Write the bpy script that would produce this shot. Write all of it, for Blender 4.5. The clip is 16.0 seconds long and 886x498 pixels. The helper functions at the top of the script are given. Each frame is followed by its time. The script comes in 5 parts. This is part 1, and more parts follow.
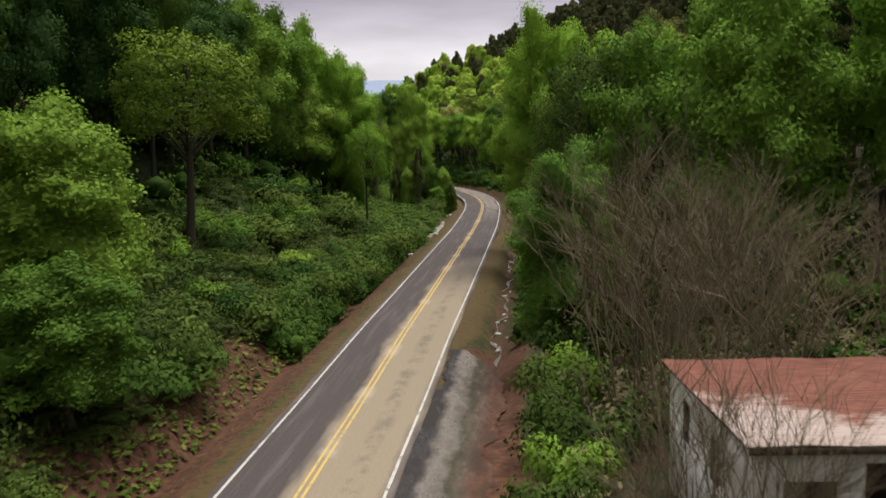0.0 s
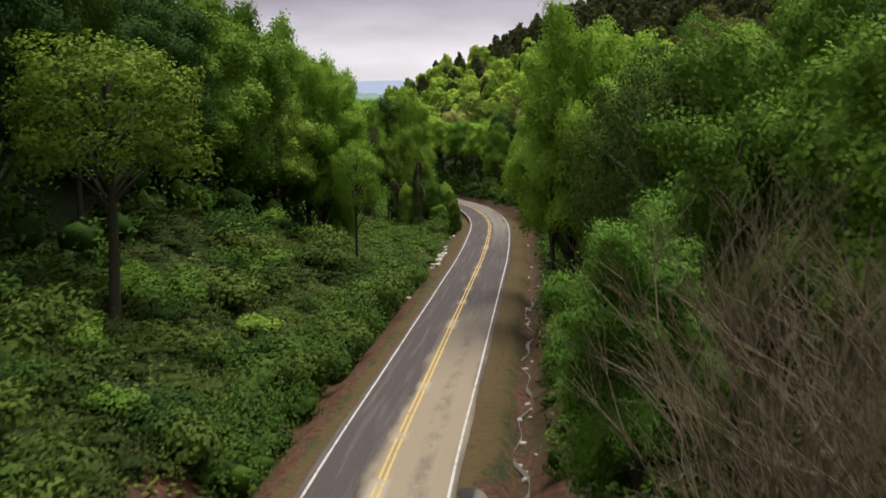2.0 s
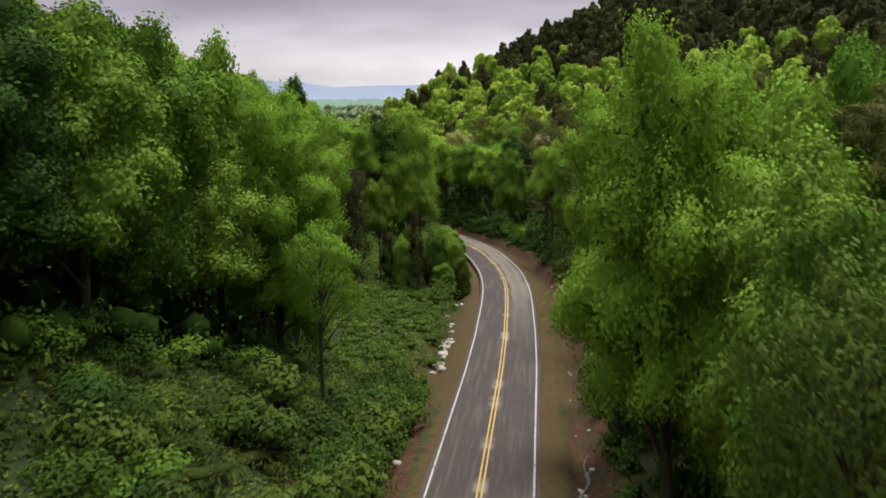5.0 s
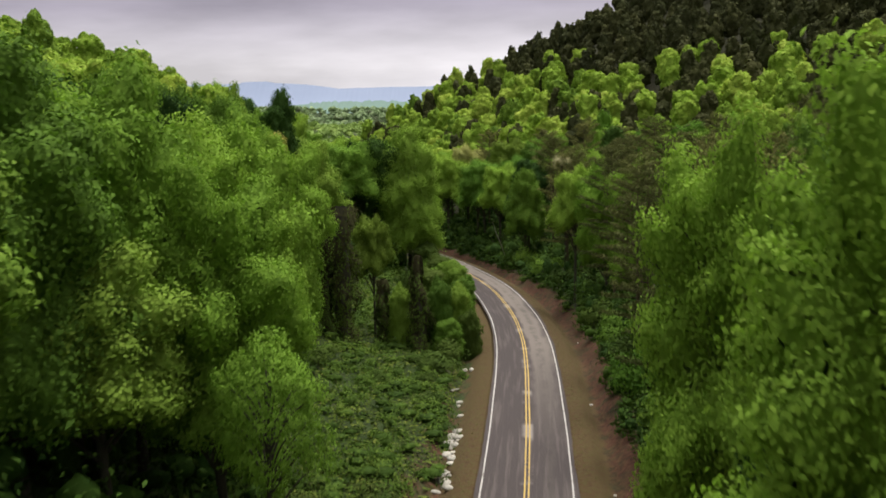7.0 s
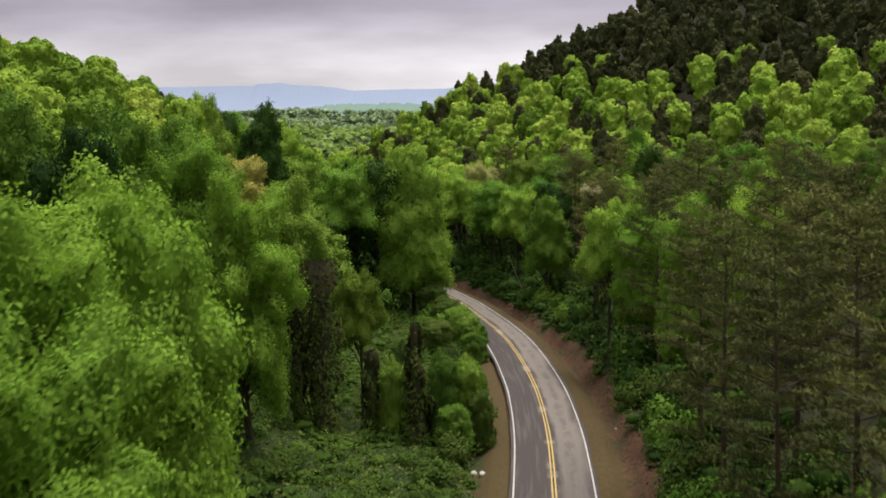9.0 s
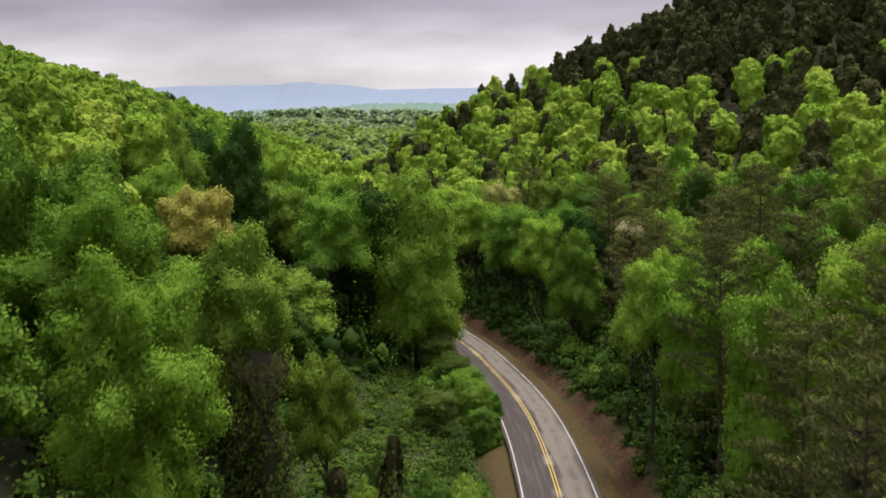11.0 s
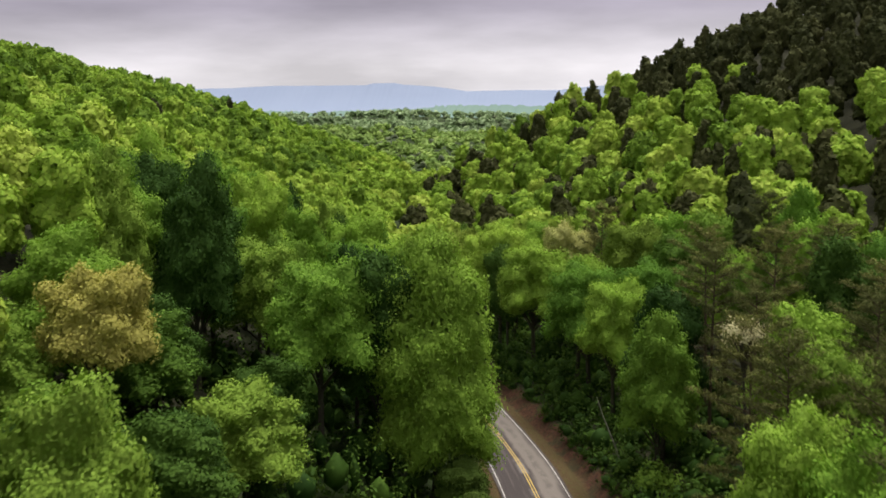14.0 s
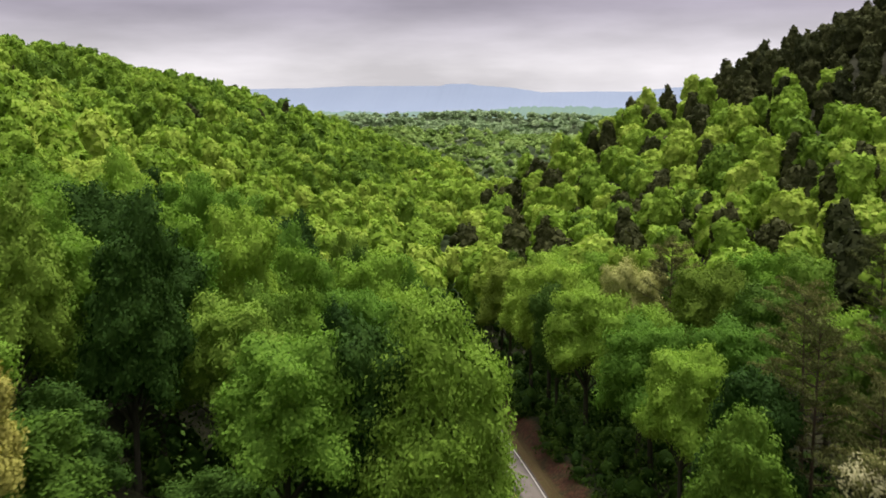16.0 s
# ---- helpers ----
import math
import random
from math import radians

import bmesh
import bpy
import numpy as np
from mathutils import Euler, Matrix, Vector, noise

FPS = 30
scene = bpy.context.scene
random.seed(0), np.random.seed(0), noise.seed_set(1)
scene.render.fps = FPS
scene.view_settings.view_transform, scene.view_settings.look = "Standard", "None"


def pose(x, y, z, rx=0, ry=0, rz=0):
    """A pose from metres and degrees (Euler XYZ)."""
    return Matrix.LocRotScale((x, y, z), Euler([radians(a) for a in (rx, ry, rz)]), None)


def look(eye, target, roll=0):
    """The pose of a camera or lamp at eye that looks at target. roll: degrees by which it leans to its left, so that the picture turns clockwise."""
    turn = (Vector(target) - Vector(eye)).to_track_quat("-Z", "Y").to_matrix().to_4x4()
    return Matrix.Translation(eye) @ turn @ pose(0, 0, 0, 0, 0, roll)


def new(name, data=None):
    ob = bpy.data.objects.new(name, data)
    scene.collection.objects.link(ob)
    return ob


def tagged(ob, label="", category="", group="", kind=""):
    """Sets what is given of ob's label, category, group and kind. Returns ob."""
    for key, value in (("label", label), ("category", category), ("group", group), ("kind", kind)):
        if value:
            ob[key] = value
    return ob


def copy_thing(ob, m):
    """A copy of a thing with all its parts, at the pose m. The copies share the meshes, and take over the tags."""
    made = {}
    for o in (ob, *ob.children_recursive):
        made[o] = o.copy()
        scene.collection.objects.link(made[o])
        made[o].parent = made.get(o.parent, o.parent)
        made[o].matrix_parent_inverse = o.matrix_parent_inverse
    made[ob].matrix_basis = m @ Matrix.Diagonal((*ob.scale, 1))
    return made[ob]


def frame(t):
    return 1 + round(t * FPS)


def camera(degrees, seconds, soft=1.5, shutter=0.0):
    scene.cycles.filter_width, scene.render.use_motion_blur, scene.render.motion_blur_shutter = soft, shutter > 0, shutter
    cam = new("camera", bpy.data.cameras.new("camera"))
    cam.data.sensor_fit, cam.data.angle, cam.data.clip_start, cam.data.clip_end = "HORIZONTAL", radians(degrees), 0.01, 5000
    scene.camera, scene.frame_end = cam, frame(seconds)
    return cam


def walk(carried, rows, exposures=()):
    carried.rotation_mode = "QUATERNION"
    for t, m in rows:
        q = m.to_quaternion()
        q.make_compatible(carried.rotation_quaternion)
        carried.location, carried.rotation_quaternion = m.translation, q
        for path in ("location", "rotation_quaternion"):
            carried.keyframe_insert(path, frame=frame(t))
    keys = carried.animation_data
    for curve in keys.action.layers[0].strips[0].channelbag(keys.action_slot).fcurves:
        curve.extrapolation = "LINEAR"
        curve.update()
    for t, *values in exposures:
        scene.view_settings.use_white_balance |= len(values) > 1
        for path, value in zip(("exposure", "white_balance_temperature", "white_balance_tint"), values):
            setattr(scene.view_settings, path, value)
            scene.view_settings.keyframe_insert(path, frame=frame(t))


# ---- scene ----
EXPO = 0.0
cam = camera(45.5, 16.0, soft=1.65, shutter=0.5)
PATH = [
    (0, (1.046, -2.003, 15.334), (1.024, -0.025, 15.039), -1.0),
    (0.5, (1.005, 1.884, 15.32), (0.981, 3.862, 15.026), -1.1),
    (1, (0.849, 6.545, 15.469), (0.826, 8.524, 15.176), -1.1),
    (1.5, (0.832, 11.661, 15.944), (0.806, 13.639, 15.65), -1.1),
    (2, (0.774, 17.144, 16.53), (0.748, 19.122, 16.235), -1.1),
    (2.5, (0.724, 22.854, 17.143), (0.697, 24.832, 16.849), -1.2),
    (3, (0.593, 29.19, 17.845), (0.566, 31.168, 17.55), -1.3),
    (3.5, (0.492, 35.174, 18.36), (0.464, 37.152, 18.066), -1.4),
    (4, (0.423, 41.171, 18.948), (0.395, 43.149, 18.654), -1.5),
    (4.2, (0.463, 43.286, 19.158), (0.433, 45.264, 18.866), -1.5),
    (6.3, (0.028, 66.04, 21.493), (-0.004, 68.019, 21.206), -1.2),
    (6.5, (0.036, 68.563, 21.727), (0.0, 70.542, 21.44), -1.3),
    (7, (0.072, 74.311, 22.227), (0.028, 76.29, 21.941), -1.4),
    (7.5, (0.164, 80.794, 22.789), (0.112, 82.773, 22.504), -1.5),
    (8, (0.223, 86.589, 23.251), (0.164, 88.568, 22.966), -1.4),
    (8.5, (0.418, 93.295, 23.764), (0.351, 95.273, 23.482), -1.3),
    (9, (0.607, 99.036, 24.217), (0.534, 101.015, 23.935), -1.2),
    (9.2, (0.782, 101.557, 24.408), (0.703, 103.536, 24.128), -1.2),
    (11.3, (2.403, 127.908, 26.416), (2.264, 129.883, 26.133), -1.0),
    (11.5, (2.594, 130.443, 26.541), (2.444, 132.418, 26.26), -1.0),
    (12, (3.08, 136.549, 27.06), (2.906, 138.521, 26.78), -1.1),
    (12.5, (3.467, 142.771, 27.551), (3.268, 144.742, 27.271), -1.0),
    (13, (3.901, 149.081, 27.968), (3.676, 151.048, 27.689), -0.8),
    (13.5, (4.202, 155.318, 28.339), (3.952, 157.283, 28.06), -0.7),
    (14, (4.45, 161.608, 28.734), (4.168, 163.568, 28.455), -0.6),
    (14.5, (4.695, 167.827, 29.094), (4.379, 169.783, 28.816), -0.5),
    (15, (4.949, 173.948, 29.44), (4.598, 175.898, 29.161), -0.4),
    (15.5, (5.148, 180.02, 29.742), (4.763, 181.963, 29.464), -0.4),
    (16, (5.299, 186.069, 30.1), (4.88, 188.005, 29.823), -0.3),
]
walk(cam, [(t, look(eye, target, roll)) for t, eye, target, roll in PATH], exposures=[(0.0, EXPO)])

# ---- sky and light: a bright overcast with thin streaks ----
SUN_UP, SUN_TURN = 72.0, 40.0
world = bpy.data.worlds.new("overcast_sky")
scene.world = world
world.use_nodes = True
wn, wl = world.node_tree.nodes, world.node_tree.links
wn.clear()
w_out = wn.new("ShaderNodeOutputWorld")
w_bg = wn.new("ShaderNodeBackground")
w_co = wn.new("ShaderNodeTexCoord")
w_sep = wn.new("ShaderNodeSeparateXYZ")
wl.new(w_co.outputs["Generated"], w_sep.inputs[0])
w_grad = wn.new("ShaderNodeValToRGB")
for e in range(3):
    w_grad.color_ramp.elements.new(0.5)
for el, (p, c) in zip(w_grad.color_ramp.elements, (
        (0.0, (0.86, 0.83, 0.87)), (0.03, (0.88, 0.84, 0.88)), (0.085, (0.475, 0.43, 0.515)), (0.35, (0.45, 0.435, 0.455)), (1.0, (1.55, 1.53, 1.5)))):
    el.position, el.color = p, (*c, 1)
wl.new(w_sep.outputs["Z"], w_grad.inputs[0])
w_map = wn.new("ShaderNodeMapping")
w_map.inputs["Scale"].default_value = (2.0, 2.0, 9.0)
wl.new(w_co.outputs["Generated"], w_map.inputs[0])
w_noise = wn.new("ShaderNodeTexNoise")
w_noise.inputs["Scale"].default_value, w_noise.inputs["Detail"].default_value = 2.3, 6
w_noise.inputs["Roughness"].default_value = 0.5
wl.new(w_map.outputs[0], w_noise.inputs["Vector"])
w_cl = wn.new("ShaderNodeMapRange")
w_cl.inputs["From Min"].default_value, w_cl.inputs["From Max"].default_value = 0.32, 0.68
w_cl.inputs["To Min"].default_value, w_cl.inputs["To Max"].default_value = 0.74, 1.2
wl.new(w_noise.outputs["Fac"], w_cl.inputs["Value"])
w_mul = wn.new("ShaderNodeMix")
w_mul.data_type, w_mul.blend_type = "RGBA", "MULTIPLY"
w_mul.inputs["Factor"].default_value = 1.0
wl.new(w_grad.outputs["Color"], w_mul.inputs["A"])
wl.new(w_cl.outputs[0], w_mul.inputs["B"])
w_sky = wn.new("ShaderNodeTexSky")
w_sky.sky_type, w_sky.sun_disc = "NISHITA", False
w_sky.sun_elevation, w_sky.sun_rotation = radians(SUN_UP), radians(SUN_TURN)
w_dim = wn.new("ShaderNodeMix")
w_dim.data_type, w_dim.blend_type = "RGBA", "MULTIPLY"
w_dim.inputs["Factor"].default_value = 1.0
w_dim.inputs["B"].default_value = (0.08, 0.08, 0.08, 1)
wl.new(w_sky.outputs[0], w_dim.inputs["A"])
w_mix = wn.new("ShaderNodeMix")
w_mix.data_type = "RGBA"
w_mix.inputs["Factor"].default_value = 0.93
wl.new(w_dim.outputs["Result"], w_mix.inputs["A"])
wl.new(w_mul.outputs["Result"], w_mix.inputs["B"])
wl.new(w_mix.outputs["Result"], w_bg.inputs["Color"])
w_bg.inputs["Strength"].default_value = 1.0
wl.new(w_bg.outputs[0], w_out.inputs[0])

sun = new("sun", bpy.data.lights.new("sun", "SUN"))
sun.data.energy, sun.data.angle, sun.data.color = 3.8, radians(30), (1.0, 0.96, 0.86)
sun.matrix_basis = pose(0, 0, 80, 90 - SUN_UP, 0, 180 - SUN_TURN)


# ---- materials ----
def material(name, rough=0.9):
    m = bpy.data.materials.new(name)
    m.use_nodes = True
    b = m.node_tree.nodes["Principled BSDF"]
    b.inputs["Roughness"].default_value = rough
    b.inputs["Specular IOR Level"].default_value = 0.25
    return m, m.node_tree.nodes, m.node_tree.links, b


def ramp(nodes, links, fac, stops):
    r = nodes.new("ShaderNodeValToRGB")
    while len(r.color_ramp.elements) < len(stops):
        r.color_ramp.elements.new(0.5)
    for el, (p, c) in zip(r.color_ramp.elements, stops):
        el.position, el.color = p, (*c, 1)
    links.new(fac, r.inputs[0])
    return r.outputs["Color"]


def noise_at(nodes, links, scale, detail=4, rough=0.55, vec=None, stretch=None):
    if vec is None:
        vec = nodes.new("ShaderNodeTexCoord").outputs["Object"]
    if stretch:
        mp = nodes.new("ShaderNodeMapping")
        mp.inputs["Scale"].default_value = stretch
        links.new(vec, mp.inputs[0])
        vec = mp.outputs[0]
    n = nodes.new("ShaderNodeTexNoise")
    n.inputs["Scale"].default_value, n.inputs["Detail"].default_value, n.inputs["Roughness"].default_value = scale, detail, rough
    links.new(vec, n.inputs["Vector"])
    return n.outputs["Fac"]


def mix(nodes, links, fac, a, b, kind="MIX"):
    m = nodes.new("ShaderNodeMix")
    m.data_type, m.blend_type = "RGBA", kind
    for key, v in (("Factor", fac), ("A", a), ("B", b)):
        if isinstance(v, bpy.types.NodeSocket):
            links.new(v, m.inputs[key])
        elif key == "Factor":
            m.inputs[key].default_value = v
        else:
            m.inputs[key].default_value = (*v, 1)
    return m.outputs["Result"]


def mathop(nodes, links, op, a, b=0.0, c=None):
    m = nodes.new("ShaderNodeMath")
    m.operation = op
    for i, v in enumerate((a, b) if c is None else (a, b, c)):
        if isinstance(v, bpy.types.NodeSocket):
            links.new(v, m.inputs[i])
        else:
            m.inputs[i].default_value = v
    return m.outputs[0]


def bump(nodes, links, b, height, strength, distance):
    n = nodes.new("ShaderNodeBump")
    n.inputs["Strength"].default_value, n.inputs["Distance"].default_value = strength, distance
    links.new(height, n.inputs["Height"])
    links.new(n.outputs[0], b.inputs["Normal"])


def foliage(name, dark, mid, light, through_light=0.2, by_tree=False):
    """Leaves: a hue of its own for each tree, a spread from leaf to leaf, and light that shines through."""
    m, nodes, links, b = material(name, 0.75)
    b.inputs["Specular IOR Level"].default_value = 0.08
    geo = nodes.new("ShaderNodeNewGeometry")
    if by_tree:
        at = nodes.new("ShaderNodeAttribute")
        at.attribute_name = "tint"
        tree = at.outputs["Fac"]
    else:
        tree = nodes.new("ShaderNodeObjectInfo").outputs["Random"]
    leaf = geo.outputs["Random Per Island"]
    v = mathop(nodes, links, "ADD", mathop(nodes, links, "MULTIPLY", tree, 0.74), mathop(nodes, links, "MULTIPLY", leaf, 0.26))
    col = ramp(nodes, links, v, ((0.12, dark), (0.5, mid), (0.88, light)))
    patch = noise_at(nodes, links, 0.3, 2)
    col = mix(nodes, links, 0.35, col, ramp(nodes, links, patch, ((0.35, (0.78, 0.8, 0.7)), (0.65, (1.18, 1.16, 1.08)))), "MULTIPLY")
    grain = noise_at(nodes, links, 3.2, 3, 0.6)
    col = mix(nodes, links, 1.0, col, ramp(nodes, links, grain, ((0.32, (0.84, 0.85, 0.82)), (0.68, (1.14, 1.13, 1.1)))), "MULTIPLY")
    links.new(col, b.inputs["Base Color"])
    tr = nodes.new("ShaderNodeBsdfTranslucent")
    links.new(mix(nodes, links, 1.0, col, (1.1, 1.2, 0.9), "MULTIPLY"), tr.inputs["Color"])
    ms = nodes.new("ShaderNodeMixShader")
    ms.inputs[0].default_value = through_light
    links.new(b.outputs[0], ms.inputs[1])
    links.new(tr.outputs[0], ms.inputs[2])
    links.new(ms.outputs[0], nodes["Material Output"].inputs["Surface"])
    return m


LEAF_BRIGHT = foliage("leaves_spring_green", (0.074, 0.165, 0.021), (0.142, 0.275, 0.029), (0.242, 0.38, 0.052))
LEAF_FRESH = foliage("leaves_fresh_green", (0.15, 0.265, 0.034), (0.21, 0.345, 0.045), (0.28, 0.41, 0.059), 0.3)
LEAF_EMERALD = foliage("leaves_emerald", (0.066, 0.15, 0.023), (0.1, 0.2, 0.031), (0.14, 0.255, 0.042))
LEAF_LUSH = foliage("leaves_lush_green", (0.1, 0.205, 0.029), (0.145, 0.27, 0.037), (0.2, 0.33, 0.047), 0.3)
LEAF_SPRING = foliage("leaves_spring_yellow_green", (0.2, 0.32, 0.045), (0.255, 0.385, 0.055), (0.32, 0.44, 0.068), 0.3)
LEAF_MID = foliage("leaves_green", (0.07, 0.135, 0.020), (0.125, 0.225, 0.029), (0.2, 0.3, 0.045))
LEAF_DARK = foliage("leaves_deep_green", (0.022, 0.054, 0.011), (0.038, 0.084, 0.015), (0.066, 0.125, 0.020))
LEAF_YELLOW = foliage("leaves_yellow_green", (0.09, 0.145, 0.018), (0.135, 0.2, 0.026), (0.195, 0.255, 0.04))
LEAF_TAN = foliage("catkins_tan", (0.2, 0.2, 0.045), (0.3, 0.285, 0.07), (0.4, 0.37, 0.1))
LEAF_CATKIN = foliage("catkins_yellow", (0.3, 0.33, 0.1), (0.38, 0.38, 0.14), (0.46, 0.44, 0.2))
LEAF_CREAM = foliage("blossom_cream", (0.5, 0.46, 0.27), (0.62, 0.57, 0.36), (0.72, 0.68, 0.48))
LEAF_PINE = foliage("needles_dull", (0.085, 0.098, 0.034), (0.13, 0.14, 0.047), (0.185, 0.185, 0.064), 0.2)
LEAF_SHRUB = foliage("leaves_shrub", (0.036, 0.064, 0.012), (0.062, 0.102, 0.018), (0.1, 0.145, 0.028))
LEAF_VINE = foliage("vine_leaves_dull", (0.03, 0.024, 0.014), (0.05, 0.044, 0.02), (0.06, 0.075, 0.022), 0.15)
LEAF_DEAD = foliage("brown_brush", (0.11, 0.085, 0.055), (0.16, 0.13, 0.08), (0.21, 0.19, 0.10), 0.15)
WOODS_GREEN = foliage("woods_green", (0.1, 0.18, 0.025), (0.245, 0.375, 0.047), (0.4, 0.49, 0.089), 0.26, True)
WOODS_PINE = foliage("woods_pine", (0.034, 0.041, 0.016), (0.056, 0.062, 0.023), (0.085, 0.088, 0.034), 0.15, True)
# far valley leaf colours, paled to carry the haze
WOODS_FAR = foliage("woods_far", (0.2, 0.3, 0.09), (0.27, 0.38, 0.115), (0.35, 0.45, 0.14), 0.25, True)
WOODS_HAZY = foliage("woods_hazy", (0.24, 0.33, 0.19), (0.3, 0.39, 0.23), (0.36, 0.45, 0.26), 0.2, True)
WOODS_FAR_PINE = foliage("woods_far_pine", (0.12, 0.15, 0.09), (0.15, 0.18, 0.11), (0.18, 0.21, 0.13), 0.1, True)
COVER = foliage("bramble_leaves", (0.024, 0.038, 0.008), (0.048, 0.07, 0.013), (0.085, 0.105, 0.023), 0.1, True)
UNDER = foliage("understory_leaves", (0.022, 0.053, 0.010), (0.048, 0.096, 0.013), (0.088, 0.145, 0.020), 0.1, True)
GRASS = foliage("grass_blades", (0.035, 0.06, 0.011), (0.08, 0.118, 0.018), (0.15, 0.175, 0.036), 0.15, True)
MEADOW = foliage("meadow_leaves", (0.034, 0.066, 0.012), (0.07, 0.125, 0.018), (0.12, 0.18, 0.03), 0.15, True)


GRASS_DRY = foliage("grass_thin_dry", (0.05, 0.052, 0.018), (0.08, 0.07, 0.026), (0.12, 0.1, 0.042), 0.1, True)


def bark(name, a, b2):
    m, nodes, links, b = material(name, 0.9)
    n1 = noise_at(nodes, links, 3.0, 5, 0.6, stretch=(4, 4, 0.6))
    n2 = noise_at(nodes, links, 0.7, 3)
    col = mix(nodes, links, n1, a, b2)
    links.new(mix(nodes, links, mathop(nodes, links, "MULTIPLY", n2, 0.6), col, (0.05, 0.055, 0.03)), b.inputs["Base Color"])
    bump(nodes, links, b, n1, 0.6, 0.03)
    return m


BARK = bark("bark_brown", (0.03, 0.025, 0.019), (0.085, 0.07, 0.054))
BARK_PINE = bark("bark_pine", (0.055, 0.036, 0.025), (0.14, 0.09, 0.06))
BARK_BARE = bark("bark_grey", (0.11, 0.083, 0.052), (0.29, 0.22, 0.145))
BARK_DEAD = bark("bark_bleached", (0.25, 0.23, 0.19), (0.46, 0.43, 0.38))

# ground: forest floor and short green growth, with bare red clay where the mesh says so
GROUND, gn, gl, gb = material("ground_soil_and_grass", 0.95)
g_fine = noise_at(gn, gl, 2.4, 6, 0.65)
g_grass = ramp(gn, gl, g_fine, ((0.3, (0.014, 0.025, 0.007)), (0.55, (0.03, 0.05, 0.011)), (0.75, (0.055, 0.068, 0.022))))
g_leafy = ramp(gn, gl, g_fine, ((0.3, (0.016, 0.018, 0.009)), (0.55, (0.034, 0.034, 0.016)), (0.75, (0.06, 0.05, 0.027))))
g_clay = ramp(gn, gl, g_fine, ((0.28, (0.024, 0.0115, 0.0075)), (0.5, (0.075, 0.032, 0.018)), (0.75, (0.145, 0.07, 0.04))))
g_verge = ramp(gn, gl, g_fine, ((0.25, (0.036, 0.021, 0.01)), (0.45, (0.08, 0.048, 0.021)), (0.62, (0.072, 0.06, 0.019)), (0.8, (0.125, 0.084, 0.04))))
g_at = gn.new("ShaderNodeAttribute")
g_at.attribute_name = "soil"
g_sep = gn.new("ShaderNodeSeparateColor")
gl.new(g_at.outputs["Color"], g_sep.inputs[0])


def ragged(mask, width=0.35):
    """A mask with an uneven edge."""
    v = mathop(gn, gl, "ADD", mask, mathop(gn, gl, "MULTIPLY", mathop(gn, gl, "SUBTRACT", noise_at(gn, gl, 0.55, 6, 0.65), 0.5), 1.3))
    r = gn.new("ShaderNodeMapRange")
    r.inputs["From Min"].default_value, r.inputs["From Max"].default_value = 0.5 - width / 2, 0.5 + width / 2
    gl.new(v, r.inputs["Value"])
    return r.outputs[0]


g_col = mix(gn, gl, ragged(g_sep.outputs["Blue"]), g_leafy, g_grass)
g_col = mix(gn, gl, ragged(g_sep.outputs["Red"]), g_col, g_clay)
g_col = mix(gn, gl, ragged(g_sep.outputs["Green"]), g_col, g_verge)
gl.new(g_col, gb.inputs["Base Color"])
bump(gn, gl, gb, g_fine, 0.8, 0.12)


# ---- shape of the land ----
ROAD_Y = np.array([-500, -60, 0, 50, 64, 80, 106, 139, 154, 175, 189, 205, 220, 232, 245, 258, 265, 277, 289, 302, 320, 345, 380, 430, 520, 626, 1000, 5200], float)
ROAD_X = np.array([-45, -11.7, -7.1, -3.3, -2.35, -1.05, 1.0, 3.6, 4.6, 5.75, 6.3, 6.2, 5.25, 4.1, 2.0, -0.9, -2.4, -6.0, -9.9, -14.5, -21, -29, -38, -45, -60, -78, -140, -700], float)
_dense = np.arange(-500, 5200, 2.0)
_rx = np.interp(_dense, ROAD_Y, ROAD_X)
_k = np.hanning(11)
_rx[10:-10] = np.convolve(_rx, _k / _k.sum(), "same")[10:-10]


def road_x(y):
    return np.interp(y, _dense, _rx)


def road_z(y):
    return np.interp(y, [-600, 330, 800, 5200], [27.9, -11.2, -24.0, -26.0])


def wave(x, y, size, seed=0.0):
    """Cheap smooth unevenness between -1 and 1."""
    a = np.sin(x / size + 1.7 * np.sin(y / size * 0.73 + seed)) + np.sin(y / size * 1.13 + seed * 2.1 + 1.3 * np.sin(x / size * 0.61 - seed))
    return 0.5 * a


def soft_max(a, b, k):
    return k * np.logaddexp(a / k, b / k)


